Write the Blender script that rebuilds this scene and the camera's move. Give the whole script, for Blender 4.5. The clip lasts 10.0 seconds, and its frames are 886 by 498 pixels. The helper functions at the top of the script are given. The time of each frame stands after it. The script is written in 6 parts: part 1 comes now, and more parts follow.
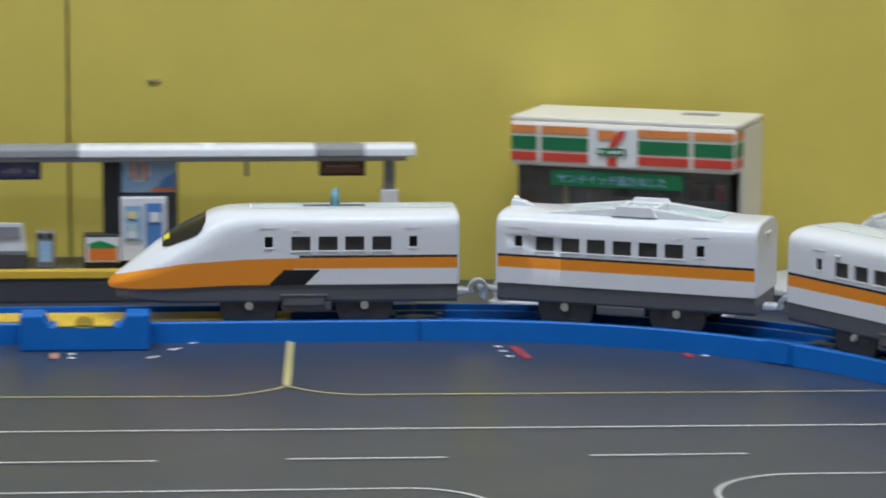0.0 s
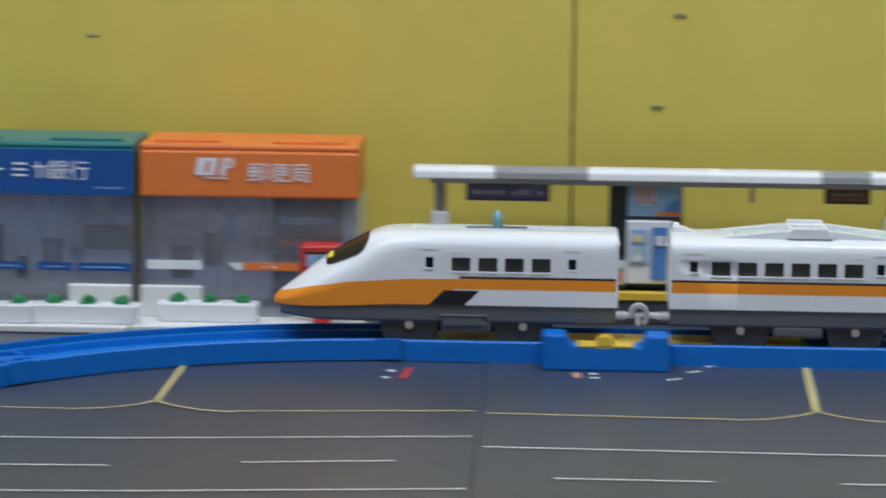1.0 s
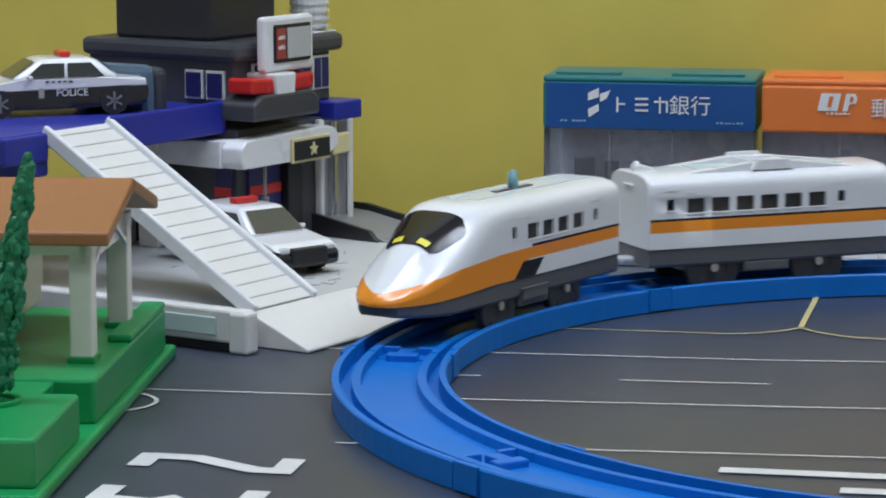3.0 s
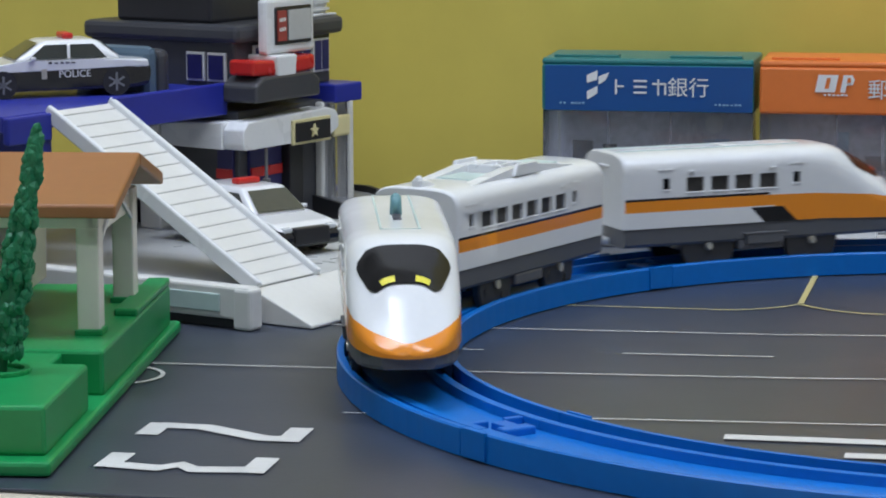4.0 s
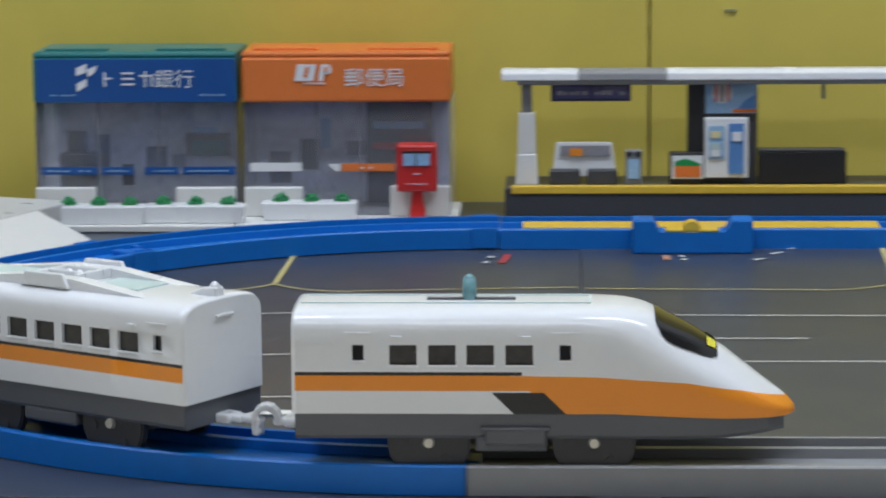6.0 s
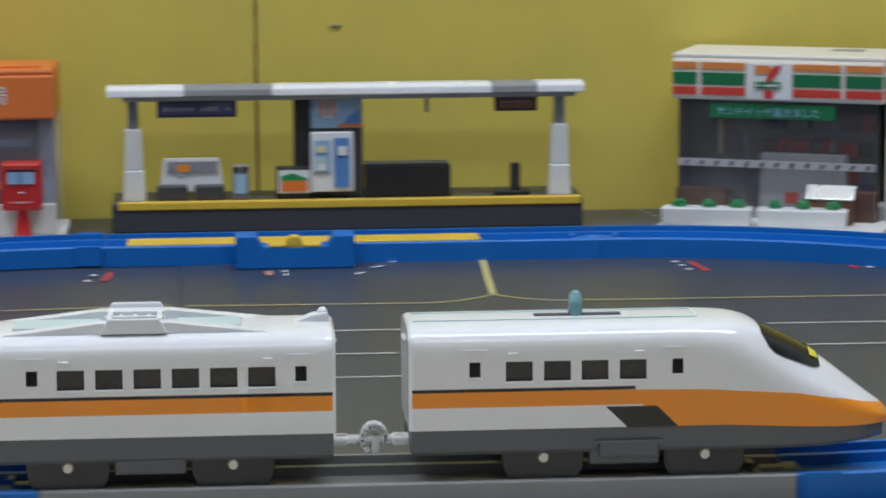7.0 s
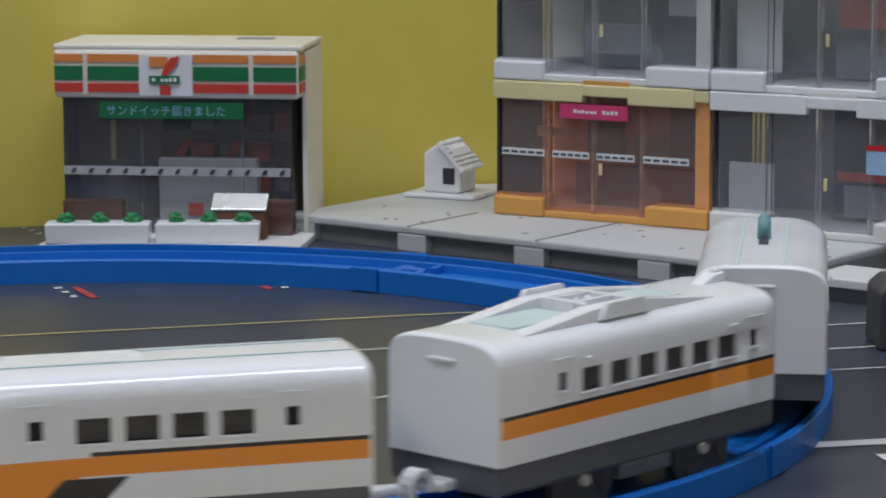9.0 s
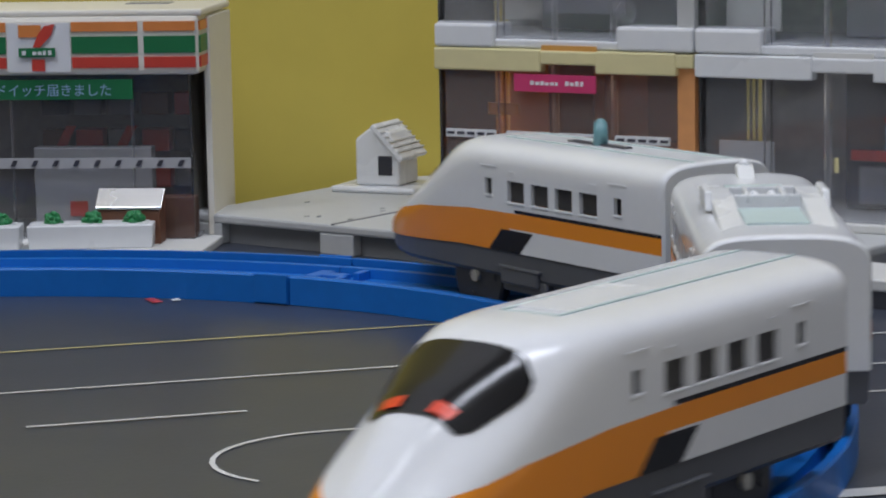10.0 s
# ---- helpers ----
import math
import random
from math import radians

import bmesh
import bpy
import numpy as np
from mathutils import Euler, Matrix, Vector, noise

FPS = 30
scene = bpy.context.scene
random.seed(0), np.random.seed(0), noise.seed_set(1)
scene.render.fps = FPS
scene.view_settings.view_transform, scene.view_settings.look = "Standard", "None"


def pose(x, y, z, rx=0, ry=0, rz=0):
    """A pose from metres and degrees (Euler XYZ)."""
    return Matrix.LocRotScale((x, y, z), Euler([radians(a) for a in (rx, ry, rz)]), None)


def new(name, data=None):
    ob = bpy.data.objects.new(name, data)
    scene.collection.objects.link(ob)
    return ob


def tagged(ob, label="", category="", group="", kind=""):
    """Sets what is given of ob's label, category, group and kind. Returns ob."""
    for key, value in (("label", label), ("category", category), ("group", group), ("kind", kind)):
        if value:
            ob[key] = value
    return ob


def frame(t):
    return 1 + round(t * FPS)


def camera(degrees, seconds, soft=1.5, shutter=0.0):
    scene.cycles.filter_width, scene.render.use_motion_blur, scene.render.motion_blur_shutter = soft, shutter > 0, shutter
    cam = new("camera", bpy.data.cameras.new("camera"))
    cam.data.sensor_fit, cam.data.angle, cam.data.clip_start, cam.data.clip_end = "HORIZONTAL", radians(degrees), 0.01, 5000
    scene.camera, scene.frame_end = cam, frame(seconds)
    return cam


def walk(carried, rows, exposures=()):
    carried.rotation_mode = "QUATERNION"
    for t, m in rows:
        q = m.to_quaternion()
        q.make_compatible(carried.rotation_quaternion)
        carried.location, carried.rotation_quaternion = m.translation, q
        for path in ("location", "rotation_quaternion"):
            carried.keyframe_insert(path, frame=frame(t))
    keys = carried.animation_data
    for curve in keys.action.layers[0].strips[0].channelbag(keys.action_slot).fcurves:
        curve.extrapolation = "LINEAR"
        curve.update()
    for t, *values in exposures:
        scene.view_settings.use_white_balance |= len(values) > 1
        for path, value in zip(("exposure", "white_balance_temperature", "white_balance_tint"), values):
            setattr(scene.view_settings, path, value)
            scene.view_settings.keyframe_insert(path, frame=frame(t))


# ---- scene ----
cam = camera(17.500, 10.0, soft=1.9, shutter=0.4)
# seconds, eye, yaw to the left, pitch, roll
PATH = [
    (0.0, 0.0309, -0.9318, 0.2207, -4.333, -9.203, 0.287),
    (0.5, -0.0042, -0.9363, 0.2216, -1.147, -8.890, 0.340),
    (1.0, -0.0480, -0.9438, 0.2214, 2.157, -8.734, 0.676),
    (1.5, -0.0726, -0.9381, 0.2072, 6.244, -8.133, 0.091),
    (2.0, -0.0901, -0.9473, 0.2052, 8.767, -8.901, 0.362),
    (2.5, -0.1084, -0.9470, 0.2001, 10.655, -8.974, 0.286),
    (3.0, -0.1184, -0.9564, 0.1948, 11.268, -8.823, -0.118),
    (4.5, -0.1231, -0.9741, 0.1821, 10.309, -8.582, -0.470),
    (5.0, -0.1088, -0.9920, 0.1840, 8.570, -8.662, -0.826),
    (5.5, -0.0912, -1.0053, 0.1891, 5.639, -9.114, -0.671),
    (7.0, -0.0524, -1.0218, 0.2021, -4.272, -9.150, -0.325),
    (7.5, -0.0267, -0.9794, 0.1991, -7.433, -9.485, -0.340),
    (8.0, -0.0154, -0.9448, 0.1948, -9.896, -9.080, -0.319),
    (8.5, -0.0043, -0.9101, 0.1908, -12.077, -9.304, -0.450),
    (9.0, -0.0025, -0.8477, 0.1771, -15.453, -8.991, -0.229),
    (9.5, 0.0404, -0.7546, 0.1569, -15.952, -8.593, 0.047),
    (10.0, 0.0677, -0.6685, 0.1406, -15.583, -8.593, -1.094),
]
walk(cam, [(t, pose(x, y, z, 90 + pitch, 0, yaw) @ pose(0, 0, 0, 0, 0, roll)) for t, x, y, z, yaw, pitch, roll in PATH],
     exposures=[(0, 0.14, 6350, 10), (3, 0.06, 6250, 10), (5.5, 0.03, 6350, 10), (7, -0.03, 6450, 10), (8.5, -0.16, 6550, 13), (10, -0.29, 6550, 14)])

# ---------- world and light ----------
world = bpy.data.worlds.new("world")
scene.world = world
world.use_nodes = True
world.node_tree.nodes["Background"].inputs["Color"].default_value = (0.9, 0.95, 1.0, 1)
world.node_tree.nodes["Background"].inputs["Strength"].default_value = 0.02
scene.view_settings.exposure = 0.0

# the room round the table: ceiling height over the table top, table height over the floor
CEIL, FLOOR = 1.55, -0.75
WALL_Y = 0.342
LAMPS = [(-0.70, -0.20, 1.0), (0.50, -0.20, 1.0), (-0.15, -1.60, 0.62)]
for lx, ly, share in LAMPS:
    light = bpy.data.lights.new("ceiling_lamp_light", "AREA")
    light.shape, light.size, light.size_y = "RECTANGLE", 0.9, 0.22
    light.energy, light.color = 10.4 * share, (0.87, 0.97, 1.16)
    new("ceiling_lamp_light", light).matrix_world = pose(lx, ly, CEIL - 0.075)


# ---------- materials ----------
def rgb(r, g, b):
    """sRGB 0..255 to linear."""
    return tuple(((c / 255) / 12.92 if c <= 10 else (((c / 255) + 0.055) / 1.055) ** 2.4) for c in (r, g, b)) + (1.0,)


def mat(name, color, rough=0.5, metal=0.0, vary=0.06, scale=60.0, bump=0.0, bump_scale=400.0, coat=0.0, spec=0.5, emit=0.0):
    """A surface with two scales of unevenness in colour and gloss, and fine relief."""
    m = bpy.data.materials.new(name)
    m.use_nodes = True
    nt = m.node_tree
    b = nt.nodes["Principled BSDF"]
    b.inputs["Roughness"].default_value, b.inputs["Metallic"].default_value = rough, metal
    b.inputs["Coat Weight"].default_value, b.inputs["Coat Roughness"].default_value = coat, 0.12
    b.inputs["Specular IOR Level"].default_value = spec
    co = nt.nodes.new("ShaderNodeTexCoord")
    big, fine = nt.nodes.new("ShaderNodeTexNoise"), nt.nodes.new("ShaderNodeTexNoise")
    for n, s in ((big, scale * 0.25), (fine, scale * 4)):
        n.inputs["Scale"].default_value, n.inputs["Detail"].default_value = s, 4.0
        nt.links.new(co.outputs["Object"], n.inputs["Vector"])
    add = nt.nodes.new("ShaderNodeMath")
    nt.links.new(big.outputs["Fac"], add.inputs[0])
    nt.links.new(fine.outputs["Fac"], add.inputs[1])
    ramp = nt.nodes.new("ShaderNodeMapRange")
    ramp.inputs["From Min"].default_value, ramp.inputs["From Max"].default_value = 0.6, 1.4
    ramp.inputs["To Min"].default_value, ramp.inputs["To Max"].default_value = 1 - vary, 1 + vary
    nt.links.new(add.outputs[0], ramp.inputs["Value"])
    mul = nt.nodes.new("ShaderNodeVectorMath")
    mul.operation = "SCALE"
    mul.inputs[0].default_value = color[:3]
    nt.links.new(ramp.outputs[0], mul.inputs["Scale"])
    nt.links.new(mul.outputs[0], b.inputs["Base Color"])
    rr = nt.nodes.new("ShaderNodeMapRange")
    rr.inputs["From Min"].default_value, rr.inputs["From Max"].default_value = 0.3, 0.7
    rr.inputs["To Min"].default_value, rr.inputs["To Max"].default_value = max(0.02, rough - 0.07), min(1, rough + 0.07)
    nt.links.new(big.outputs["Fac"], rr.inputs["Value"])
    nt.links.new(rr.outputs[0], b.inputs["Roughness"])
    if bump:
        n = nt.nodes.new("ShaderNodeTexNoise")
        n.inputs["Scale"].default_value, n.inputs["Detail"].default_value = bump_scale, 3.0
        nt.links.new(co.outputs["Object"], n.inputs["Vector"])
        bp = nt.nodes.new("ShaderNodeBump")
        bp.inputs["Strength"].default_value, bp.inputs["Distance"].default_value = bump, 0.0004
        nt.links.new(n.outputs["Fac"], bp.inputs["Height"])
        nt.links.new(bp.outputs[0], b.inputs["Normal"])
    if emit:
        b.inputs["Emission Color"].default_value, b.inputs["Emission Strength"].default_value = color, emit
    return m


def clear(name, tint, rough=0.06, see=0.85):
    """Thin clear plastic: mostly see-through, with a gloss."""
    m = bpy.data.materials.new(name)
    m.use_nodes = True
    nt = m.node_tree
    nt.nodes.remove(nt.nodes["Principled BSDF"])
    tr, gl, di = nt.nodes.new("ShaderNodeBsdfTransparent"), nt.nodes.new("ShaderNodeBsdfGlossy"), nt.nodes.new("ShaderNodeBsdfDiffuse")
    tr.inputs["Color"].default_value = tint
    gl.inputs["Roughness"].default_value, gl.inputs["Color"].default_value = rough, (1, 1, 1, 1)
    di.inputs["Color"].default_value = (0.55, 0.55, 0.56, 1)
    body, skin, fr = nt.nodes.new("ShaderNodeMixShader"), nt.nodes.new("ShaderNodeMixShader"), nt.nodes.new("ShaderNodeFresnel")
    fr.inputs["IOR"].default_value = 1.45
    body.inputs["Fac"].default_value = see
    nt.links.new(di.outputs[0], body.inputs[1])
    nt.links.new(tr.outputs[0], body.inputs[2])
    nt.links.new(fr.outputs[0], skin.inputs["Fac"])
    nt.links.new(body.outputs[0], skin.inputs[1])
    nt.links.new(gl.outputs[0], skin.inputs[2])
    nt.links.new(skin.outputs[0], nt.nodes["Material Output"].inputs["Surface"])
    return m


M = dict(
    wall=mat("yellow_board", (0.64, 0.525, 0.10, 1), 0.45, vary=0.07, scale=9, bump=0.12, bump_scale=120),
    plaster=mat("plaster", (0.72, 0.71, 0.68, 1), 0.8, vary=0.04, scale=8, bump=0.3, bump_scale=80),
    carpet=mat("floor_boards", (0.23, 0.16, 0.10, 1), 0.5, vary=0.15, scale=12),
    table=mat("table_top", (0.62, 0.56, 0.44, 1), 0.4, vary=0.08, scale=30, bump=0.1),
    white=mat("white_plastic", (0.74, 0.755, 0.76, 1), 0.28, vary=0.02, scale=90),
    cream=mat("cream_plastic", (0.76, 0.73, 0.64, 1), 0.35, vary=0.03, scale=60),
    offwhite=mat("off_white_plastic", (0.68, 0.68, 0.65, 1), 0.38, vary=0.03, scale=80),
    grey_l=mat("light_grey_plastic", (0.50, 0.51, 0.50, 1), 0.5, vary=0.05, scale=70, bump=0.05),
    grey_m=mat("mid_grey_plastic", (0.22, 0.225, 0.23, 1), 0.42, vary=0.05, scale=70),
    grey_rail=mat("grey_rail_plastic", (0.26, 0.265, 0.27, 1), 0.4, vary=0.05, scale=60),
    grey_d=mat("dark_grey_plastic", (0.055, 0.057, 0.065, 1), 0.4, vary=0.06, scale=80),
    skirt=mat("skirt_grey_plastic", (0.10, 0.105, 0.115, 1), 0.42, vary=0.05, scale=80),
    black=mat("black_plastic", (0.018, 0.018, 0.02, 1), 0.4, vary=0.1, scale=80),
    gloss_black=mat("black_gloss_plastic", (0.010, 0.010, 0.011, 1), 0.10, vary=0.02, coat=0.15, spec=0.3),
    rail=mat("blue_rail_plastic", (0.002, 0.145, 0.52, 1), 0.42, vary=0.08, scale=50, bump=0.08, bump_scale=250, spec=0.4),
    rail_l=mat("light_blue_plastic", (0.003, 0.14, 0.55, 1), 0.42, vary=0.05, scale=60),
    deck_blue=mat("deep_blue_plastic", (0.02, 0.03, 0.30, 1), 0.35, vary=0.05),
    navy=mat("navy_plastic", (0.022, 0.022, 0.11, 1), 0.4, vary=0.1),
    bank_blue=mat("bank_blue_print", (0.006, 0.072, 0.27, 1), 0.35, vary=0.03),
    bank_green=mat("bank_green_plastic", (0.02, 0.17, 0.17, 1), 0.35, vary=0.04),
    po_orange=mat("post_orange_plastic", (0.72, 0.185, 0.035, 1), 0.38, vary=0.04),
    orange=mat("orange_paint", (0.80, 0.27, 0.025, 1), 0.25, vary=0.02),
    red=mat("red_plastic", (0.55, 0.025, 0.02, 1), 0.3, vary=0.04),
    stripe_o=mat("stripe_orange_print", (0.72, 0.24, 0.06, 1), 0.4, vary=0.03),
    stripe_g=mat("stripe_green_print", (0.008, 0.16, 0.055, 1), 0.4, vary=0.03),
    stripe_r=mat("stripe_red_print", (0.58, 0.055, 0.035, 1), 0.4, vary=0.03),
    green=mat("green_plastic", (0.012, 0.27, 0.075, 1), 0.35, vary=0.06, scale=50),
    bush=mat("bush_green_plastic", (0.012, 0.20, 0.06, 1), 0.45, vary=0.2, scale=300, bump=0.5, bump_scale=900),
    pine=mat("pine_green_plastic", (0.008, 0.15, 0.06, 1), 0.45, vary=0.15, scale=200, bump=0.4, bump_scale=700),
    roof_brown=mat("roof_brown_plastic", (0.30, 0.125, 0.045, 1), 0.45, vary=0.06, scale=60),
    yellow=mat("yellow_plastic", (0.72, 0.48, 0.05, 1), 0.4, vary=0.05),
    pale_yellow=mat("pale_yellow_plastic", (0.70, 0.63, 0.34, 1), 0.4, vary=0.04),
    amber=mat("amber_plastic", (0.68, 0.34, 0.08, 1), 0.35, vary=0.05),
    teal=mat("grey_teal_plastic", (0.14, 0.30, 0.32, 1), 0.4, vary=0.04),
    teal_l=mat("pale_teal_print", (0.50, 0.62, 0.60, 1), 0.4, vary=0.04),
    chrome=mat("chrome_sticker", (0.9, 0.9, 0.9, 1), 0.25, metal=1.0, vary=0.02, bump=0.3, bump_scale=200),
    tyre=mat("rubber", (0.02, 0.02, 0.02, 1), 0.7, vary=0.1),
    wheel=mat("wheel_black_plastic", (0.03, 0.03, 0.032, 1), 0.45, vary=0.1),
    hub=mat("pale_hub_metal", (0.55, 0.53, 0.46, 1), 0.35, metal=0.6),
    rib=mat("rib_plastic", (0.56, 0.56, 0.54, 1), 0.45, vary=0.03),
    plate_wear=mat("plate_wear", (0.40, 0.41, 0.40, 1), 0.55, vary=0.1),
    paint_w=mat("white_road_print", (0.62, 0.62, 0.60, 1), 0.45, vary=0.12, scale=200),
    paint_y=mat("yellow_road_print", (0.52, 0.46, 0.20, 1), 0.45, vary=0.12, scale=200),
    paint_r=mat("red_road_print", (0.42, 0.05, 0.05, 1), 0.45, vary=0.1, scale=200),
    paint_o=mat("orange_road_print", (0.48, 0.25, 0.16, 1), 0.45, vary=0.1, scale=200),
    print_w=mat("white_print", (0.75, 0.76, 0.76, 1), 0.4, vary=0.02),
    print_g=mat("grey_print", (0.25, 0.25, 0.28, 1), 0.4, vary=0.25, scale=300),
    print_d=mat("dark_print", (0.05, 0.05, 0.065, 1), 0.4, vary=0.3, scale=300),
    print_b=mat("sky_blue_print", (0.10, 0.25, 0.55, 1), 0.4, vary=0.15, scale=200),
    print_lb=mat("light_blue_print", (0.30, 0.48, 0.68, 1), 0.4, vary=0.2, scale=200),
    pink=mat("pink_print", (0.62, 0.05, 0.16, 1), 0.4, vary=0.04),
    brown=mat("brown_print", (0.14, 0.055, 0.028, 1), 0.45, vary=0.2, scale=200),
    lamp_y=mat("yellow_lamp_print", (0.75, 0.68, 0.06, 1), 0.25, vary=0.02),
    lamp_r=mat("red_lamp_print", (0.72, 0.06, 0.02, 1), 0.25, vary=0.02),
    seam=mat("seam_dirt", (0.30, 0.25, 0.09, 1), 0.6, vary=0.4, scale=300),
    scuff=mat("scuff_dirt", (0.30, 0.28, 0.14, 1), 0.6, vary=0.2, scale=300),
    glass=clear("clear_plastic", (0.95, 0.95, 0.96, 1), 0.05, 0.90),
    glass_smoke=clear("smoky_clear_plastic", (0.90, 0.91, 0.95, 1), 0.05, 0.90),
    glass_store=clear("store_clear_plastic", (0.88, 0.88, 0.88, 1), 0.05, 0.96),
    glass_tan=clear("amber_clear_plastic", (0.97, 0.76, 0.62, 1), 0.05, 0.88),
    tube=mat("lamp_diffuser", (1.0, 0.98, 0.94, 1), 0.5, emit=3.0),
)


# ---------- mesh helpers ----------
def part(name, bm, material, parent, label="", smooth=False):
    me = bpy.data.meshes.new(name)
    bmesh.ops.recalc_face_normals(bm, faces=bm.faces)
    if smooth:
        for f in bm.faces:
            f.smooth = True
    bm.to_mesh(me)
    bm.free()
    me.materials.append(M[material] if isinstance(material, str) else material)
    ob = new(name, me)
    if isinstance(material, str) and material.startswith("glass"):
        ob.visible_shadow = False
    if parent:
        ob.parent = parent
    if label:
        tagged(ob, label)
    return ob


def thing(name, m, label, category, group="", kind=""):
    ob = new(name)
    ob.empty_display_size = 0.01
    ob.matrix_basis = m
    return tagged(ob, label, category, group, kind)


def box(x0, x1, y0, y1, z0, z1, bevel=0.0, bm=None, m=None):
    """A box with rounded edges, into bm or a new bmesh."""
    b = bmesh.new()
    v = bmesh.ops.create_cube(b, size=1.0)["verts"]
    for q in v:
        q.co = Vector((x0 + (q.co.x + 0.5) * (x1 - x0), y0 + (q.co.y + 0.5) * (y1 - y0), z0 + (q.co.z + 0.5) * (z1 - z0)))
    if bevel:
        bmesh.ops.bevel(b, geom=b.edges[:], offset=bevel, segments=2, affect="EDGES", profile=0.5)
    return join(bm, b, m)


def join(bm, b, m=None):
    if m is not None:
        bmesh.ops.transform(b, matrix=m, verts=b.verts)
    if bm is None:
        return b
    me = bpy.data.meshes.new("tmp")
    b.to_mesh(me)
    b.free()
    bm.from_mesh(me)
    bpy.data.meshes.remove(me)
    return bm


def prism(pts, d0, d1, axis="y", bevel=0.0, bm=None, m=None):
    """A polygon drawn in the two other axes, pushed from d0 to d1 along axis."""
    b = bmesh.new()

    def at(p, d):
        return {"y": (p[0], d, p[1]), "x": (d, p[0], p[1]), "z": (p[0], p[1], d)}[axis]
    a = [b.verts.new(at(p, d0)) for p in pts]
    c = [b.verts.new(at(p, d1)) for p in pts]
    b.faces.new(a)
    b.faces.new(c[::-1])
    for i in range(len(pts)):
        j = (i + 1) % len(pts)
        b.faces.new((a[i], c[i], c[j], a[j]))
    if bevel:
        bmesh.ops.bevel(b, geom=b.edges[:], offset=bevel, segments=2, affect="EDGES", profile=0.5)
    return join(bm, b, m)


def cyl(r0, r1, h, m, seg=20, bm=None):
    """A cone or cylinder along local z, its middle at m."""
    b = bmesh.new()
    bmesh.ops.create_cone(b, cap_ends=True, segments=seg, radius1=r0, radius2=r1, depth=h)
    return join(bm, b, m)


def ball(r, m, bm=None, seg=12):
    b = bmesh.new()
    bmesh.ops.create_uvsphere(b, u_segments=seg, v_segments=max(6, seg // 2), radius=r)
    return join(bm, b, m)


def lettering(name, body, size, material, parent, m, depth=0.00012, label="", narrow=1.0):
    """Writing in the built-in font as a thin mesh, its base line's middle at m, in the local xy plane."""
    cu = bpy.data.curves.new(name, "FONT")
    cu.body, cu.size, cu.align_x, cu.extrude = body, size, "CENTER", depth
    tmp = bpy.data.objects.new(name, cu)
    me = bpy.data.meshes.new_from_object(tmp)
    bpy.data.objects.remove(tmp)
    bpy.data.curves.remove(cu)
    me.transform(Matrix.Diagonal((narrow, 1, 1, 1)))
    me.materials.clear()
    me.materials.append(M[material])
    ob = new(name, me)
    ob.parent = parent
    ob.matrix_basis = m
    if label:
        tagged(ob, label)
    return ob


UP = pose(0, 0, 0, 90, 0, 0)     # writing that stands on a wall and faces -y


